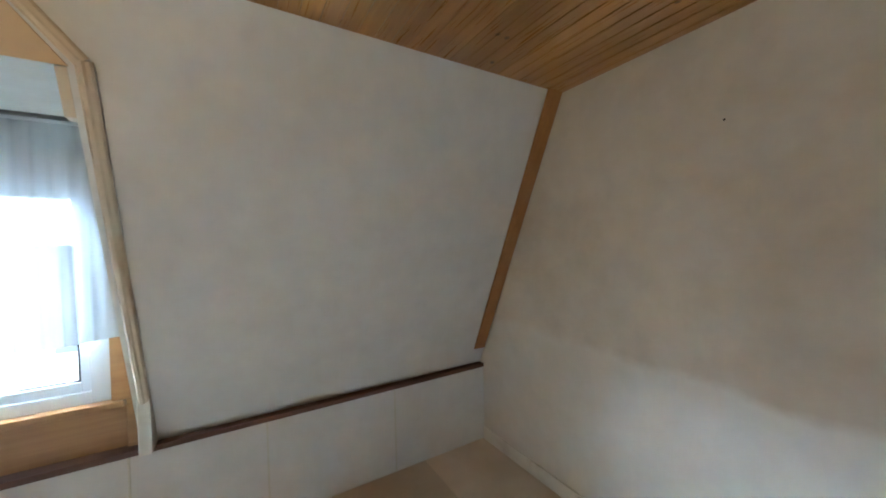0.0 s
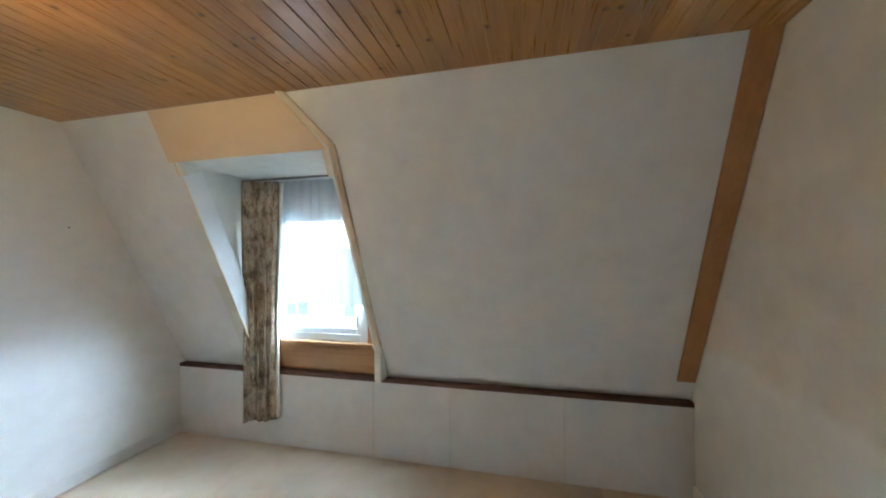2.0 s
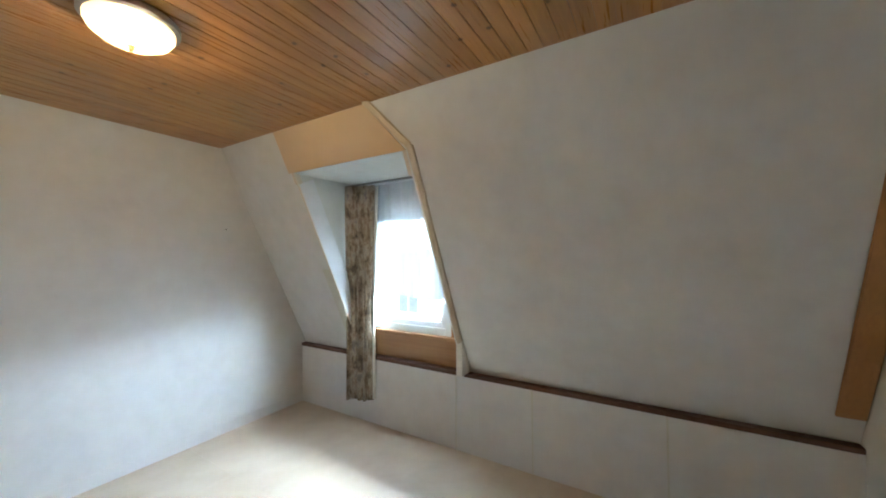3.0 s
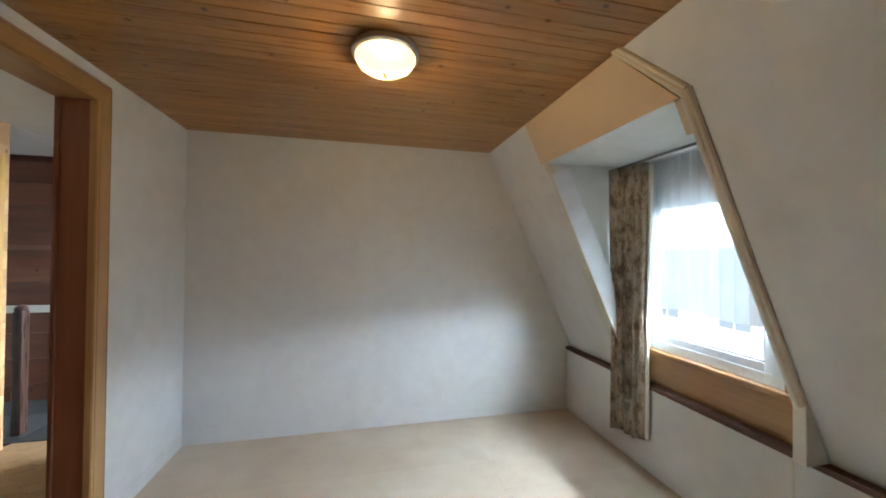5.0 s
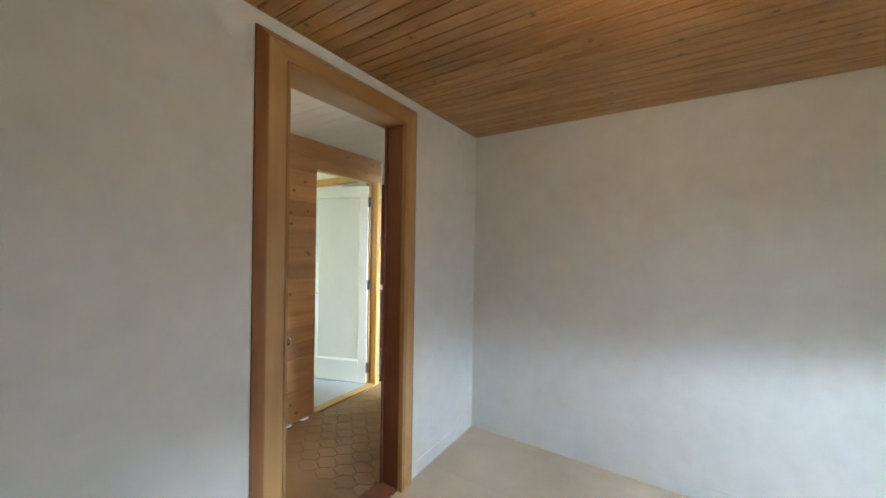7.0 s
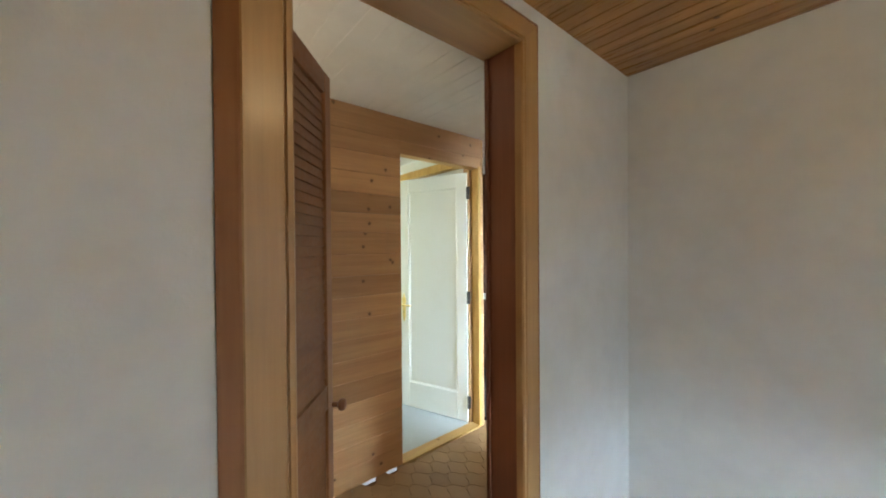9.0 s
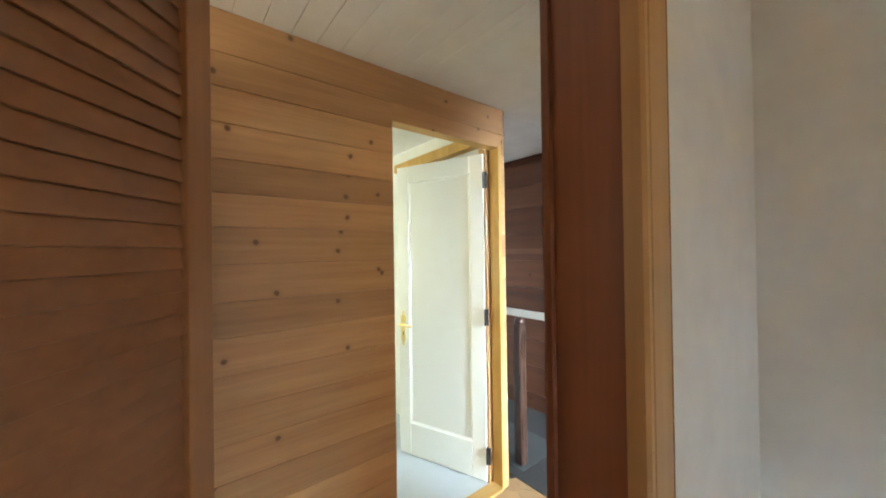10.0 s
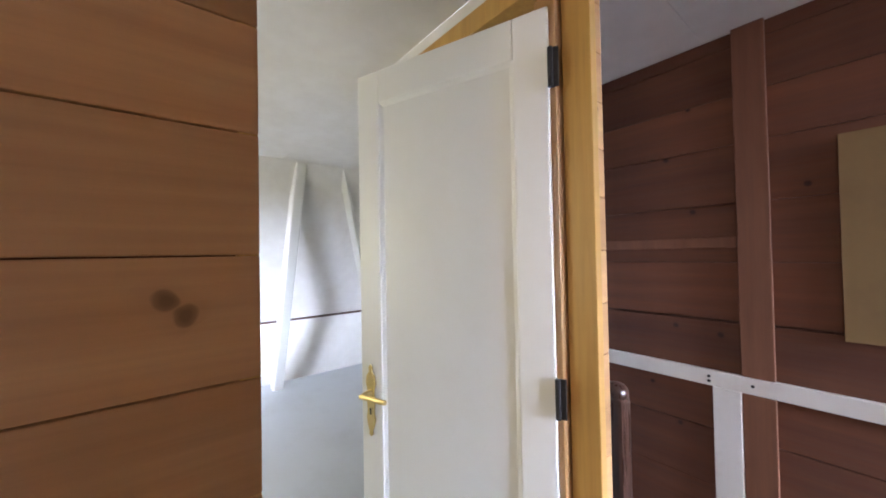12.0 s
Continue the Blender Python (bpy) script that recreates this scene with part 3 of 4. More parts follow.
# ---- landing shell ----
bm = boxes((-1.16, XH, 0.3, 3.278, -0.12, -0.012))
setting("floor_landing", bm, TILE_BED, "landing floor under patterned tiles", "floor")
bm = boxes((-2.5, -0.002, YP, YP + 0.1, -0.12, H))
picture_wall = setting("wall_picture", bm, LEDGE_WOOD, "dark wall behind stained boards beside the stairs", "wall")
bm = boxes((-1.24, XH, 0.2, 0.3, 0, 1.0), (-1.24, XH, 0.2, 0.3, 1.9, H), (-1.24, -0.60, 0.2, 0.3, 1.0, 1.9), (-0.16, XH, 0.2, 0.3, 1.0, 1.9))
setting("wall_landing_south", bm, DARK_PLANK, "stained boarded end wall of the landing with a small window opening", "wall")
bm = boxes((XP - 0.02, XH, 2.62, YP + 0.1, H, H + 0.06), (-2.42, XP - 0.022, PEND + 0.002, YP + 0.1, H, H + 0.06))
y = 0.3
while y < 2.62:
    w = min(0.098, 2.62 - y)
    box(bm, XP - 0.02, XH, y + 0.001, y + w - 0.001, H, H + 0.016, 0.0015)
    y += w
box(bm, XP - 0.02, XH, 0.2, 2.618, H + 0.012, H + 0.06)
setting("ceiling_landing", bm, HALL_CEIL, "white painted boarded landing ceiling", "ceiling")

# stairhead: grey boards, dark flat fill, and the stairwell that runs on to its window in the east
bm = boxes((-2.42, -1.2, 3.36, 3.8, -0.12, -0.004))
setting("floor_stairhead", bm, painted("dark_grey_floor", (0.045, 0.045, 0.045), 0.8, (0.03, 0.03, 0.03), 0.5, 5), "grey painted boards at the stair head", "floor")
# flat dark sheet put over the stair opening, no steps below
bm = boxes((-2.42, 2.2, 3.802, YP, -0.12, -0.006), (-1.198, 2.2, 3.36, 3.802, -0.12, -0.006), (-2.42, XH, 3.28, 3.358, -0.12, 0.004))
setting("floor_stair_carpet", bm, DARK_STAIR, "dark flat floor filling the stair opening", "floor")
bm = boxes((0.0, 2.2, YP, YP + 0.1, -0.1, H), (XH, 2.2, YN + 0.122, YN + 0.16, -0.1, H), (2.2, 2.26, YN + 0.122, YP, -0.1, 0.9), (2.2, 2.26, YN + 0.122, YP, 2.1, H), (2.2, 2.26, YN + 0.122, 3.25, 0.9, 2.1), (2.2, 2.26, 4.08, YP, 0.9, 2.1))
setting("wall_stairwell", bm, DARK_PLANK, "stained boarded walls of the stairwell with its window opening", "wall")
bm = boxes((XH + 0.002, 2.26, YN + 0.122, YP + 0.1, H, H + 0.06))
setting("ceiling_stairwell", bm, HALL_CEIL, "white ceiling over the stairwell", "ceiling")
# dark strip low on the picture wall, rising eastwards
bm = bmesh.new()
prism(bm, [(-1.02, YP - 0.022, -0.005), (-0.95, YP - 0.022, -0.005), (-0.45, YP - 0.022, 0.30), (-0.45, YP - 0.022, 0.34)], (0, -0.02, 0))
tagged(link("stair_stringer", bm, LEDGE_WOOD), "dark slanting strip low on the wall", "board", "", "structure")

# white room beyond the partition
bm = boxes((-5.2, XP - 0.076, 0.9, 3.169, -0.1, 0.0), (-5.2, -2.501, 3.169, 5.2, -0.1, 0.0))
setting("floor_white_room", bm, GREY_FLOOR, "pale grey painted board floor", "floor")
bm = boxes((-5.2, -1.24, 0.8, 0.9, 0, 0.75), (-5.2, -1.24, 0.8, 0.9, 1.95, H), (-5.2, -3.7, 0.8, 0.9, 0.75, 1.95), (-2.3, -1.24, 0.8, 0.9, 0.75, 1.95))
setting("wall_white_south", bm, WHITE_WALL, "white wall with the window of the white room", "wall")
bm = boxes((-5.2, -2.5, 5.1, 5.2, 0, H + 0.3), (-2.5, -2.42, 3.25, 5.2, 0, H + 0.1), (-2.5, -1.25, 3.17, 3.25, 0, H))
setting("wall_white_north", bm, WHITE_WALL, "white painted walls of the white room", "wall")
bm = boxes((-5.12, -4.91, 0.9, 5.2, 0, 0.66))
setting("knee_wall_white", bm, WHITE_WALL, "low whitewashed boarded knee wall", "wall")
bm = bmesh.new()
prism(bm, [(-4.985, 0.9, 0.65), (-4.05, 0.9, H), (-4.05, 0.9, H + 0.1), (-5.09, 0.9, 0.65)], (0, 4.3, 0))
setting("slope_white", bm, WHITE_WALL, "white sloping attic wall", "wall")
bm = boxes((-4.3, XP - 0.076, 0.8, 3.168, H, H + 0.08), (-4.3, -2.502, 3.17, 5.2, H, H + 0.08))
setting("ceiling_white_room", bm, WHITE_WALL, "white ceiling of the white room", "ceiling")
bm = boxes((-4.99, -4.905, 0.9, 5.1, 0.66, 0.675, 0.003))
setting("ledge_white", bm, LEDGE_WOOD, "dark gap strip on the white knee wall", "trim")


def stick(name, a, b, w, mat, label):
    a, b = Vector(a), Vector(b)
    d = b - a
    m = Matrix.Translation(a) @ d.to_track_quat("Z", "Y").to_matrix().to_4x4()
    bm = bmesh.new()
    box(bm, -w / 2, w / 2, -w / 2, w / 2, 0, d.length, 0.012, m)
    return tagged(link(name, bm, mat), label, "beam", "white attic posts", "structure")


stick("attic_post", (-4.72, 3.25, 0.0), (-4.10, 3.33, H), 0.10, WHITE_PAINT, "white painted leaning attic post")
stick("attic_brace", (-4.55, 4.2, 0.9), (-4.10, 3.74, H), 0.07, WHITE_PAINT, "white painted slanting attic brace")

# ---- doorway and white door in the partition ----
door2 = tagged(new("door_2"), "raw pine lining of the white door's opening", "door frame", "", "structure")
bm = boxes((XP - 0.075, XP + 0.002, PY1, PY1 + 0.028, 0, PH + 0.02, 0.003))
part("lining", bm, RAW_PINE, door2)
bm = boxes((XP - 0.075, XP - 0.002, PY0 - 0.02, PY0, 0, PH + 0.02, 0.003))
part("lining", bm, RAW_PINE, door2)
bm = boxes((XP - 0.075, XP - 0.002, PY0, PY1, PH, PH + 0.022, 0.003))
part("head_lining", bm, RAW_PINE_Y, door2)
bm = boxes((XP - 0.08, XP + 0.01, PY0, PY1, -0.015, 0.012, 0.004))
part("threshold", bm, RAW_PINE_Y, door2)
bm = boxes((XP - 0.14, XP - 0.078, PY1 - 0.025, PY1 + 0.03, 0, PH + 0.02, 0.004))
part("hinge_post", bm, PINE_FRAME, door2)
bm = boxes((-2.3, XP - 0.085, PY1 - 0.04, PY1 + 0.03, PH + 0.045, PH + 0.115, 0.004))
part("beam_stub", bm, RAW_PINE, door2, "yellow pine beam over the door")

HX, HY = -1.262, 3.098
ang = math.atan2(2.871 - HY, -1.889 - HX)
LM = pose(HX, HY, 0.012) @ Matrix.Rotation(ang, 4, "Z")
LW, LH, LT = 0.667, 2.0, 0.038
leaf = thing("white_door", HX, HY, 0.012, "white painted panelled door standing open, brass handle", "door")
st, rl, rb = 0.095, 0.112, 0.22


def leaf_part(name, mat, label, *rows):
    b = bmesh.new()
    for r in rows:
        box(b, *r)
    bmesh.ops.transform(b, matrix=LM, verts=b.verts)
    return part(name, b, mat, leaf, label)


leaf_part("stile", WHITE_PAINT, "", (0, st, -LT, 0, 0, LH, 0.005))
leaf_part("stile", WHITE_PAINT, "", (LW - st, LW, -LT, 0, 0, LH, 0.005))
leaf_part("rail", WHITE_PAINT, "", (st, LW - st, -LT, 0, LH - rl, LH, 0.005))
leaf_part("rail", WHITE_PAINT, "", (st, LW - st, -LT, 0, 0, rb, 0.005))
leaf_part("panel", WHITE_PAINT, "", (st - 0.005, LW - st + 0.005, -LT + 0.01, -0.010, rb - 0.005, LH - rl + 0.005))

BEAD = 0.014
for bx0, bx1, bz0, bz1, sx, sz in ((st, LW - st, LH - rl, LH - rl, 0, -1), (st, LW - st, rb, rb, 0, 1), (st, st, rb, LH - rl, 1, 0), (LW - st, LW - st, rb, LH - rl, -1, 0)):
    b = bmesh.new()
    prism(b, [(bx0, -0.003, bz0), (bx0 + BEAD * sx, -0.0105, bz0 + BEAD * sz), (bx0, -0.0105, bz0)], (bx1 - bx0, 0, bz1 - bz0))
    bmesh.ops.transform(b, matrix=LM, verts=b.verts)
    part("bead", b, WHITE_PAINT, leaf)


def escutcheon():
    """A shaped brass back plate with a keyhole, a lever on it, and its twin lever on the far side."""
    hx, hz = LW - 0.045, 0.87
    b = bmesh.new()
    ring = []
    prof = [(0.0, 0.125), (0.008, 0.115), (0.006, 0.10), (0.018, 0.085), (0.021, 0.06), (0.014, 0.035), (0.017, 0.0), (0.014, -0.035), (0.019, -0.06), (0.013, -0.085), (0.007, -0.10), (0.008, -0.112), (0.0, -0.12)]
    ring = [(hx + w, 0.001, hz + z) for w, z in prof] + [(hx - w, 0.001, hz + z) for w, z in reversed(prof[1:-1])]
    prism(b, ring, (0, 0.005, 0))
    bmesh.ops.transform(b, matrix=LM, verts=b.verts)
    plate = part("door_plate", b, BRASS, leaf, "shaped brass back plate")
    b = bmesh.new()
    lathe(b, [(0.011, 0), (0.011, 0.03), (0.008, 0.045)], 20, pose(hx, 0.006, hz + 0.03, -90, 0, 0))
    box(b, hx - 0.105, hx + 0.008, 0.042, 0.056, hz + 0.023, hz + 0.037, 0.005)
    bmesh.ops.transform(b, matrix=LM, verts=b.verts)
    part("lever", b, BRASS, plate, "brass lever handle")
    b = bmesh.new()
    box(b, hx - 0.003, hx + 0.003, 0.0055, 0.0075, hz - 0.045, hz - 0.022)
    bmesh.ops.transform(b, matrix=LM, verts=b.verts)
    part("keyhole", b, BLACK_IRON, plate)
    b = bmesh.new()
    lathe(b, [(0.011, 0), (0.011, 0.03), (0.008, 0.045)], 20, pose(hx, -LT - 0.002, hz + 0.03, 90, 0, 0))
    box(b, hx - 0.105, hx + 0.008, -LT - 0.058, -LT - 0.044, hz + 0.023, hz + 0.037, 0.005)
    bmesh.ops.transform(b, matrix=LM, verts=b.verts)
    part("back_lever", b, BRASS, leaf)


escutcheon()
for hz in (0.174, 1.013, 1.848):
    b = boxes((-0.026, 0.0, -0.003, 0.004, hz - 0.05 - 0.012, hz + 0.05 - 0.012, 0.001))
    lathe(b, [(0.007, hz - 0.062), (0.007, hz + 0.038)], 16, pose(-0.006, 0.006, 0))
    bmesh.ops.transform(b, matrix=LM, verts=b.verts)
    part("hinge", b, BLACK_IRON, leaf, "black iron butt hinge")

# ---- picture wall things ----
rail = thing("wall_handrail", -1.0, YP - 0.03, 0.0, "white painted board rail with a post, bolted to the wall", "handrail")
bm = boxes((-2.4, -0.2, YP - 0.045, YP - 0.021, 0.806, 0.871, 0.003))
part("rail_board", bm, RAIL_WHITE, rail)
bm = boxes((-1.189, -1.096, YP - 0.046, YP - 0.021, -0.006, 0.805, 0.003))
part("rail_post", bm, RAIL_WHITE, rail)
for x, z in ((-1.20, 0.846), (-1.20, 0.826), (-1.06, 0.84), (-0.4, 0.84)):
    bm = bmesh.new()
    lathe(bm, [(0.006, 0), (0.006, 0.003), (0.003, 0.005)], 12, pose(x, YP - 0.045, z, 90, 0, 0))
    part("bolt", bm, BLACK_IRON, rail)

bm = bmesh.new()
box(bm, -1.094, -0.995, YP - 0.045, YP - 0.02, 0.872, H, 0.003)
box(bm, -1.094, -0.995, YP - 0.044, YP - 0.02, -0.006, 0.805, 0.003)
tagged(link("wall_batten", bm, DARK_BATTEN), "stained upright board on the boarded wall", "board", "", "structure")
bm = boxes((-2.4, -1.1, YP - 0.03, YP - 0.018, 1.385, 1.43, 0.003))
tagged(link("wall_strip", bm, DARK_POST), "lighter stained strip along the boards", "board", "", "structure")

newel = thing("newel_post", -1.27, 3.42, -0.004, "dark glossy newel post with a rounded top", "newel post")
bm = bmesh.new()
box(bm, -1.30, -1.235, 3.395, 3.46, -0.004, 0.93, 0.014)
part("post", bm, NEWEL, newel)
bm = bmesh.new()
lathe(bm, [(0.03, 0.925), (0.037, 0.935), (0.036, 0.95), (0.026, 0.965), (0.008, 0.972)], 28, pose(-1.2675, 3.4275, 0))
part("cap", bm, NEWEL, newel, "", True)

# painting: plain shapes on an ochre ground
pic = thing("painting", -0.58, YP - 0.021, 1.058, "unframed ochre painting with plain pale and dark shapes", "painting")
bm = boxes((-0.82, -0.33, YP - 0.040, YP - 0.021, 1.058, 1.765, 0.002))
part("canvas", bm, painted("ochre_canvas", (0.23, 0.145, 0.052), 0.7, (0.19, 0.11, 0.042), 0.6, 5), pic)


def blot(name, cx, cz, rx, rz, mat, layer, seed):
    rnd = random.Random(seed)
    bm = bmesh.new()
    k = 28
    ring = []
    for i in range(k):
        a = 2 * math.pi * i / k
        w = 1 + 0.10 * math.sin(3 * a + seed) + 0.05 * rnd.uniform(-1, 1)
        ring.append((cx + rx * w * math.cos(a), YP - 0.0405 - 0.0012 * layer, cz + rz * w * math.sin(a)))
    prism(bm, ring, (0, -0.001, 0))
    part(name, bm, mat, pic)


TANP = painted("paint_tan", (0.36, 0.25, 0.13), 0.7, (0.25, 0.17, 0.09), 0.6, 14)
PALEP = painted("paint_pale", (0.55, 0.52, 0.46), 0.7, (0.45, 0.42, 0.36), 0.6, 14)
DARKP = painted("paint_dark", (0.085, 0.065, 0.04), 0.7, (0.14, 0.12, 0.09), 0.6, 14)
blot("tan_shape", -0.47, 1.27, 0.12, 0.17, TANP, 0, 3)
blot("pale_shape", -0.50, 1.20, 0.115, 0.13, PALEP, 1, 5)
blot("dark_shape", -0.60, 1.47, 0.095, 0.125, DARKP, 2, 8)
blot("pale_stroke", -0.60, 1.50, 0.018, 0.07, PALEP, 3, 2)

# ceiling lamps
cl = thing("ceiling_lamp", 1.335, 1.66, H, "lit dome ceiling lamp of opal glass in a metal ring", "ceiling lamp")
bm = bmesh.new()
lathe(bm, [(0.13, H), (0.142, H - 0.01), (0.142, H - 0.03), (0.134, H - 0.036), (0.11, H - 0.036)], 56, pose(1.335, 1.66, 0))
part("ring", bm, CHROME, cl, "brushed metal ring", True)
bm = bmesh.new()
lathe(bm, [(0.128, H - 0.034), (0.126, H - 0.05), (0.112, H - 0.072), (0.085, H - 0.09), (0.045, H - 0.1), (0.01, H - 0.103)], 56, pose(1.335, 1.66, 0))
part("glass_bowl", bm, BOWL, cl, "glowing opal glass bowl", True)
bm = bmesh.new()
lathe(bm, [(0.009, H - 0.1), (0.012, H - 0.106), (0.007, H - 0.113), (0.009, H - 0.12), (0.003, H - 0.127)], 20, pose(1.335, 1.66, 0))
part("finial", bm, BRASS, cl, "small brass finial", True)

hl = thing("landing_lamp", -1.025, 3.54, H, "black round ceiling spot on the landing, unlit", "ceiling lamp")
bm = bmesh.new()
lathe(bm, [(0.068, H), (0.082, H - 0.004), (0.086, H - 0.01), (0.086, H - 0.068), (0.08, H - 0.075), (0.057, H - 0.075), (0.052, H - 0.057)], 44, pose(-1.025, 3.54, 0))
part("housing", bm, BLACK_PLASTIC, hl, "", True)
bm = bmesh.new()
lathe(bm, [(0.051, H - 0.056), (0.045, H - 0.07), (0.023, H - 0.077), (0.004, H - 0.078)], 32, pose(-1.025, 3.54, 0))
part("lens", bm, FROSTED, hl, "grey frosted lens", True)

# ---- curtains ----
def drape(name, x, y0, y1, z0, z1, folds, depth, mat, parent, seed, hem=0.0, pinch=0.0, label="", rows=26, skew=0.0, lean=(0.0, 0.0, 0.0)):
    """A hanging cloth with folds that loosen downwards."""
    rnd = random.Random(seed)
    bm = bmesh.new()
    cols = folds * 10
    ph = [rnd.uniform(0, 6.28) for _ in range(4)]
    grid = []
    for j in range(rows + 1):
        v = j / rows
        line = []
        for i in range(cols + 1):
            s = i / cols
            w = 1 - pinch * (1 - v) * math.exp(-3 * v)
            yy = (y0 + y1) / 2 + (s - 0.5) * (y1 - y0) * w
            a = 2 * math.pi * folds * s
            dx = depth * (0.55 + 0.45 * v) * (math.sin(a + ph[0] + 0.7 * math.sin(2.1 * v + ph[1])) + 0.35 * math.sin(2.3 * a + ph[2] + v))
            down = min(1.0, v / 0.55)
            yy += down * (lean[1] * (1 - s) + lean[2] * s)
            zz = z1 + (z0 - z1) * v + hem * v * math.sin(3.3 * s * math.pi + ph[3])
            line.append(bm.verts.new((x + dx + down * lean[0] - skew * s, yy + 0.3 * depth * math.sin(a * 1.7 + 3 * v), zz)))
        grid.append(line)
    for ra, rb_ in zip(grid, grid[1:]):
        for i in range(cols):
            bm.faces.new((ra[i], ra[i + 1], rb_[i + 1], rb_[i]))
    ob = part(name, bm, mat, parent, label, True)
    if mat is not SHEER:
        sd = ob.modifiers.new("thickness", "SOLIDIFY")
        sd.thickness = 0.0016
    return ob


cur = thing("curtain", 2.965, 2.14, 2.0, "brown and cream printed cotton curtain, drawn to one side", "curtain")
drape("cloth", 2.965, 1.965, 2.255, 0.20, 1.975, 5, 0.014, CURTAIN, cur, 4, 0.008, 0.12, skew=0.08, lean=(0.062, 0.095, 0.04))
bm = boxes((2.955, 2.975, 1.27, 2.30, 1.985, 1.999, 0.003))
crail = part("curtain_rail", bm, STEEL_DARK, cur, "thin dark curtain rail")
drape("lining", 2.985, 1.95, 1.995, 0.215, 1.965, 1, 0.008, RAIL_WHITE, cur, 9, 0.004, 0.2, "pale curtain lining edge", lean=(0.05, 0.09, 0.09))
net = thing("net_curtain", 3.09, 1.76, 2.0, "short white sheer net curtain across the window", "curtain")
drape("net", 3.085, 1.30, 2.17, 1.066, 2.0, 11, 0.007, SHEER, net, 6, 0.010, 0.0)
bm = boxes((3.08, 3.09, 1.27, 2.32, 2.0, 2.012, 0.002))
part("net_rod", bm, WHITE_PVC, net)

# small holes and nails in the walls
for nm, m, lab in (("wall_hook", pose(2.342, YN, 1.622, 90, 0, 0), "small dark nail in the end wall"), ("wall_hook", pose(1.563, YS, 1.888, -90, 0, 0), "small dark nail in the stained wall")):
    bm = bmesh.new()
    lathe(bm, [(0.002, 0), (0.002, 0.006), (0.0045, 0.007), (0.004, 0.009)], 14, m)
    tagged(link(nm, bm, BLACK_IRON, True), lab, "nail")

# ---- outside ----
FACADE = painted("facade_render", (0.74, 0.73, 0.71), 0.85, (0.45, 0.4, 0.35), 0.5, 0.6)
ROOF_T = painted("roof_tiles", (0.22, 0.10, 0.06), 0.8, (0.12, 0.07, 0.05), 0.6, 2)
WIN_DARK = painted("far_window_glass", (0.22, 0.26, 0.30), 0.15, (0.05, 0.06, 0.08), 0.4, 1)
STREET = painted("street_paving", (0.16, 0.13, 0.12), 0.9, (0.09, 0.08, 0.08), 0.6, 1.5)
bm = boxes((-400, 400, -400, 400, -6.2, -6.0))
setting("ground", bm, STREET, "brick paved street below the window", "ground")
house = thing("row_house", 17, 2, -6.0, "pale rendered house front across the street", "house")
bm = boxes((17, 25, -14, 18, -6, 2.2))
part("wall", bm, FACADE, house)
bm = bmesh.new()
prism(bm, [(16.6, -14.2, 2.2), (21, -14.2, 6.0), (25.4, -14.2, 2.2)], (0, 32.4, 0))
part("roof", bm, ROOF_T, house)
for j, z in enumerate((-4.8, -1.9, 0.3)):
    for i in range(9):
        y0 = -12.5 + 3.4 * i
        w = part("window", boxes((16.93, 17.0, y0, y0 + 1.5, z, z + 1.5)), WHITE_PVC, house)
        part("glass", boxes((16.91, 16.93, y0 + 0.1, y0 + 0.7, z + 0.1, z + 1.4), (16.91, 16.93, y0 + 0.8, y0 + 1.4, z + 0.1, z + 1.4)), WIN_DARK, w)

# ---- pieces: carpet lengths, planks, tiles ----
for x0, x1, y0, y1 in ((XW, 2.085, 2.412, YN), (2.0855, XK, 2.1, YN), (XW, 2.085, 0.9, 2.4115), (2.0855, XK, -0.2, 2.0995), (XW, 2.085, YS, 0.8995), (2.0855, XK, YS, -0.2005)):
    part("carpet_length", boxes((x0, x1, y0, y1, -0.012, 0.0)), CARPET, floor)

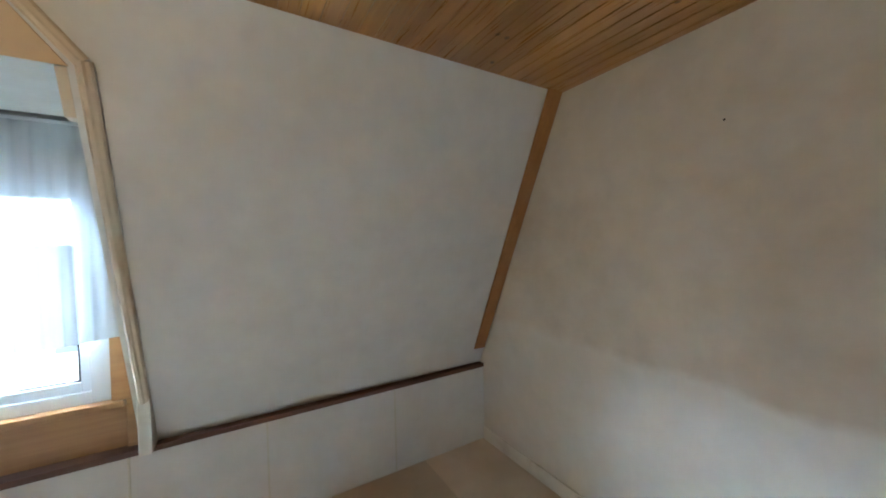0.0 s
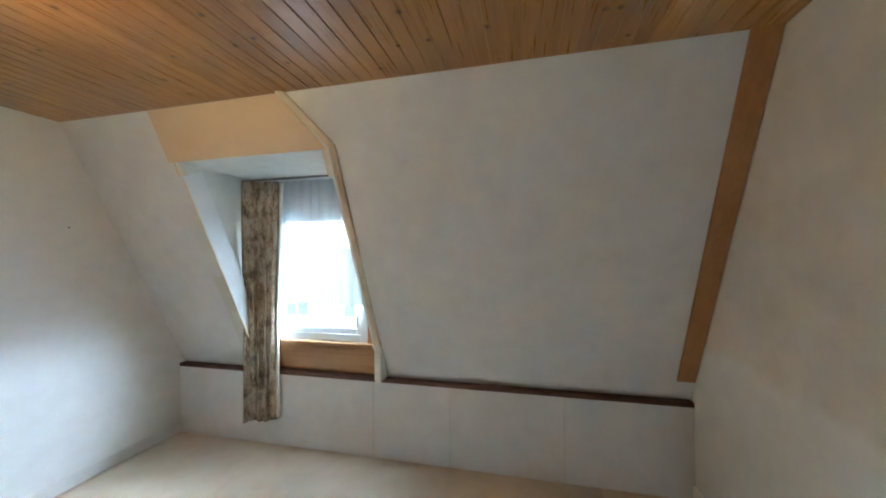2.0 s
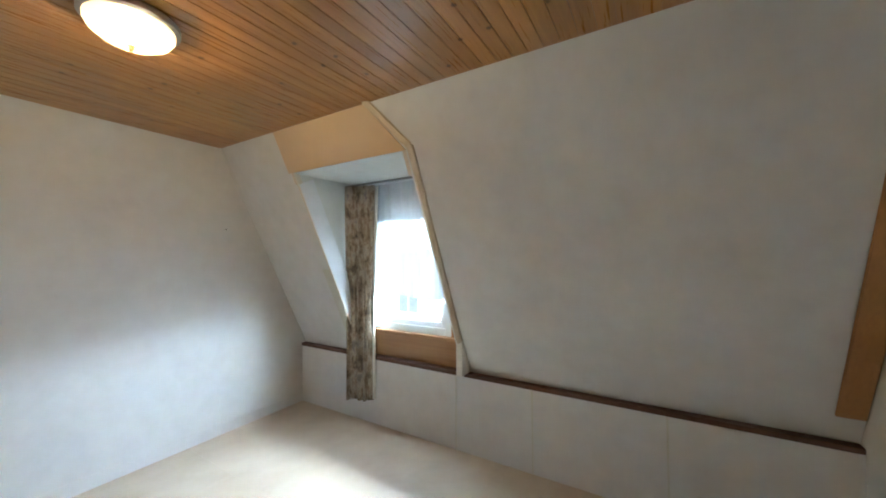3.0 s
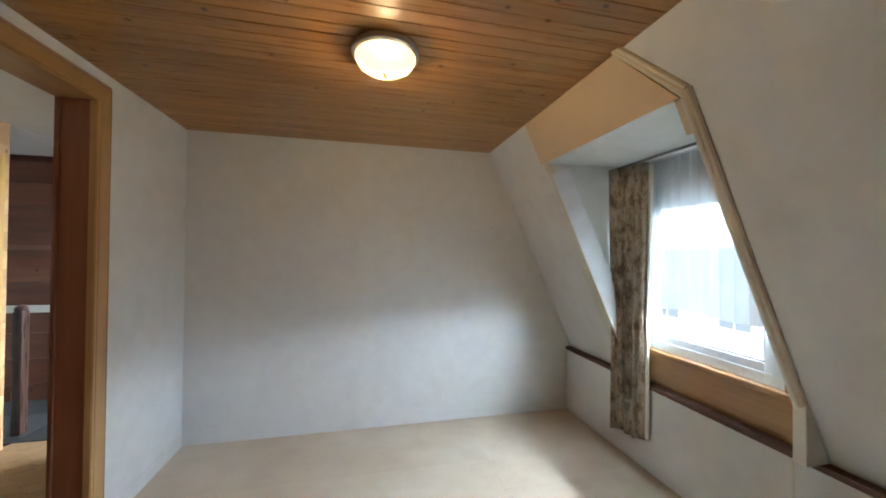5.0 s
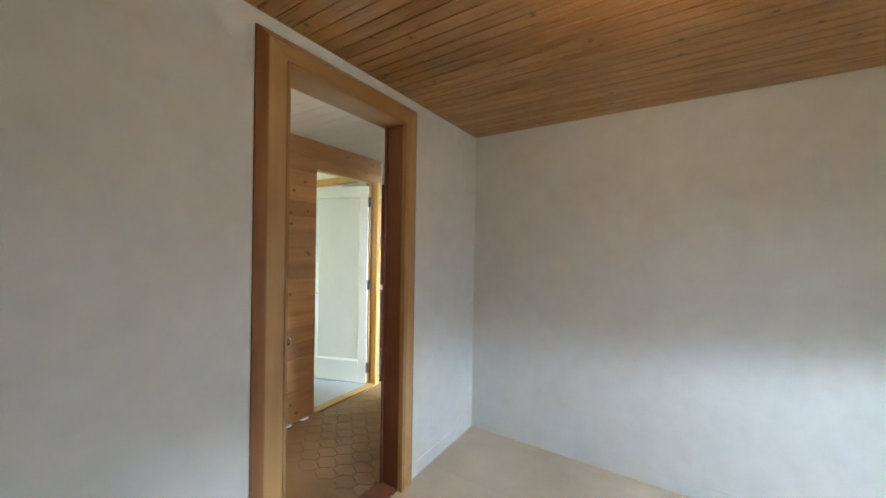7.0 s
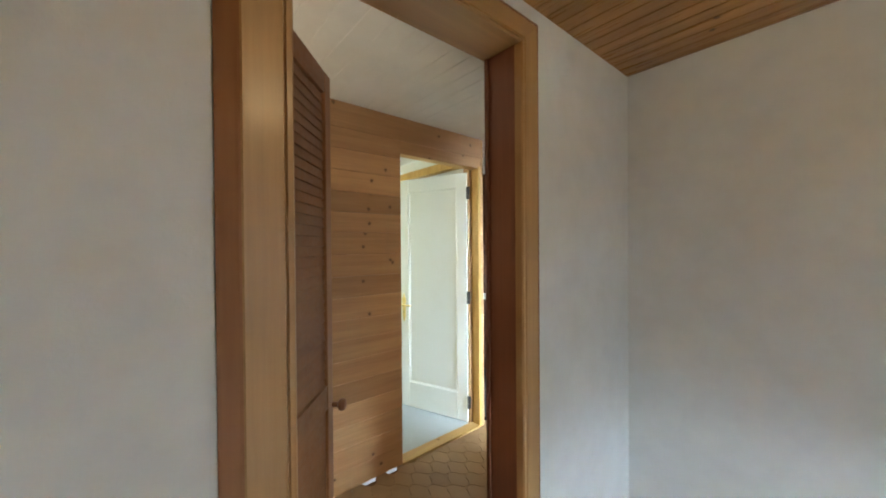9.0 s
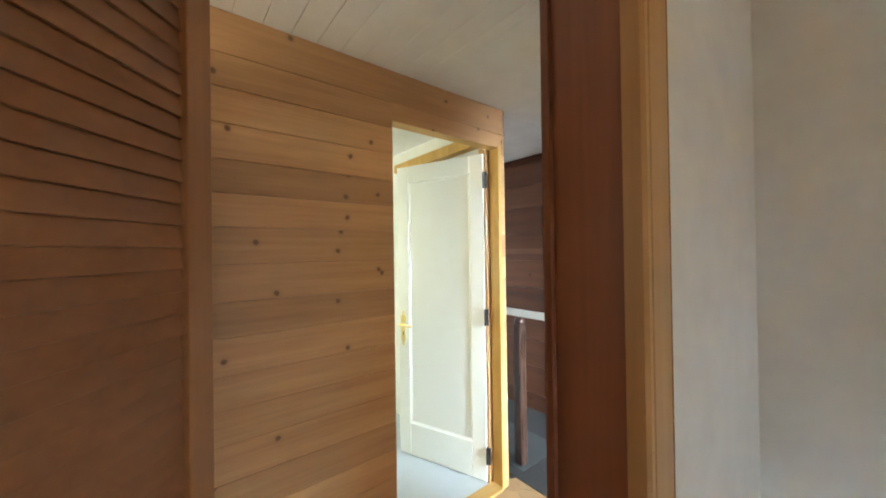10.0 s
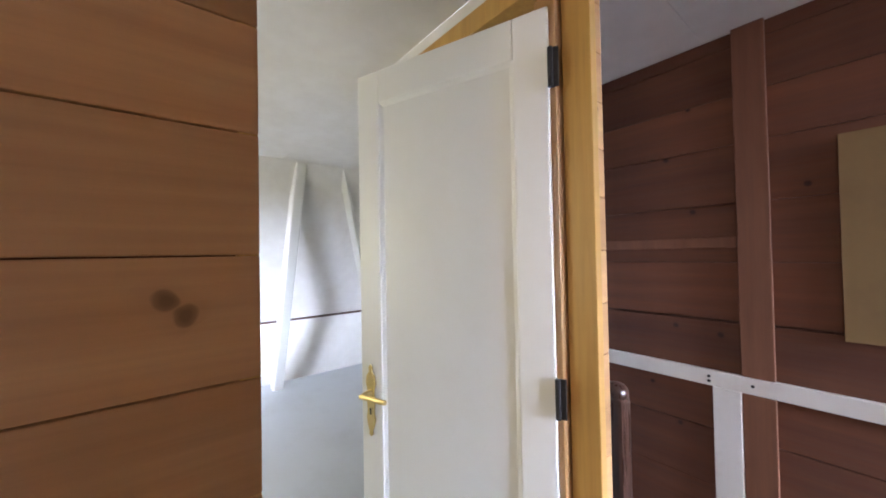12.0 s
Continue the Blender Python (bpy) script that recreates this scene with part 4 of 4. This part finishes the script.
part_wall = setting("partition", boxes((XP - 0.075, XP - 0.02, 0.3, PY0 - 0.02, 0, H), (XP - 0.075, XP - 0.02, PY1 + 0.028, PEND, 0, H), (XP - 0.075, XP - 0.02, PY0 - 0.02, PY1 + 0.028, PH + 0.022, H)), DARK_PLANK, "pine plank partition with the white door's opening", "wall")
rnd = random.Random(11)
z = 0.0
while z < H - 0.01:
    h = min(rnd.choice((0.118, 0.124, 0.13)), H - z)
    if H - z - h < 0.05:
        h = H - z
    spans = [(0.3, PY0), (PY1 + 0.029, PEND)] if z + h < PH + 0.01 else ([(0.3, PEND)] if z > PH - 0.01 else [(0.3, PY0), (PY1 + 0.029, PEND)])
    for y0, y1 in spans:
        top = min(z + h, H)
        part("plank", boxes((XP - 0.02, XP, y0, y1, z + 0.0008, top - 0.0008, 0.002)), PLANK, part_wall)
    if z < PH < z + h:
        part("plank", boxes((XP - 0.02, XP, PY0, PY1 + 0.029, PH + 0.001, z + h - 0.0003, 0.0012)), PLANK, part_wall)
    z += h

z = -0.1
while z < H - 0.01:
    h = min(rnd.choice((0.2, 0.225, 0.24)), H - z)
    part("plank", boxes((-2.42, 1.2, YP - 0.02, YP, z + 0.0005, z + h - rnd.choice((0.0015, 0.005, 0.009)), 0.002)), DARK_PLANK, picture_wall)
    z += h

landing = bpy.data.objects["floor_landing"]
TS = 0.112


def wavy_tile():
    """A floor tile with wavy edges that fit into each other."""
    bm = bmesh.new()
    ring = []
    k = 8
    wave = lambda s: 0.009 * math.sin(2 * math.pi * s)
    g = 0.0011
    for i in range(k):
        ring.append((i / k * TS, wave(i / k) + g))
    for i in range(k):
        ring.append((TS + wave(i / k) - g, i / k * TS))
    for i in range(k, 0, -1):
        ring.append((i / k * TS, TS + wave(i / k) - g))
    for i in range(k, 0, -1):
        ring.append((wave(i / k) + g, i / k * TS))
    prism(bm, [(x - TS / 2, y - TS / 2, 0.0) for x, y in ring], (0, 0, -0.012))
    me = bpy.data.meshes.new("tile")
    bm.to_mesh(me)
    bm.free()
    me.materials.append(TILE)
    return me


tile_me = wavy_tile()
for i in range(-14, 15):
    for j in range(-14, 15):
        c, sn = math.cos(radians(49)), math.sin(radians(49))
        x, y = -0.67 + (i * c - j * sn) * TS, 2.6 + (i * sn + j * c) * TS
        if -1.19 < x < -0.11 and 1.80 < y < 3.33:
            t = new("tile", tile_me)
            t.parent = landing
            t.matrix_basis = pose(x, y, -0.001, 0, 0, 49)
bm = boxes((-1.158, -0.142, 0.3, 1.9, -0.012, 0.0, 0.002))
part("floor_sheet", bm, TILE, landing)
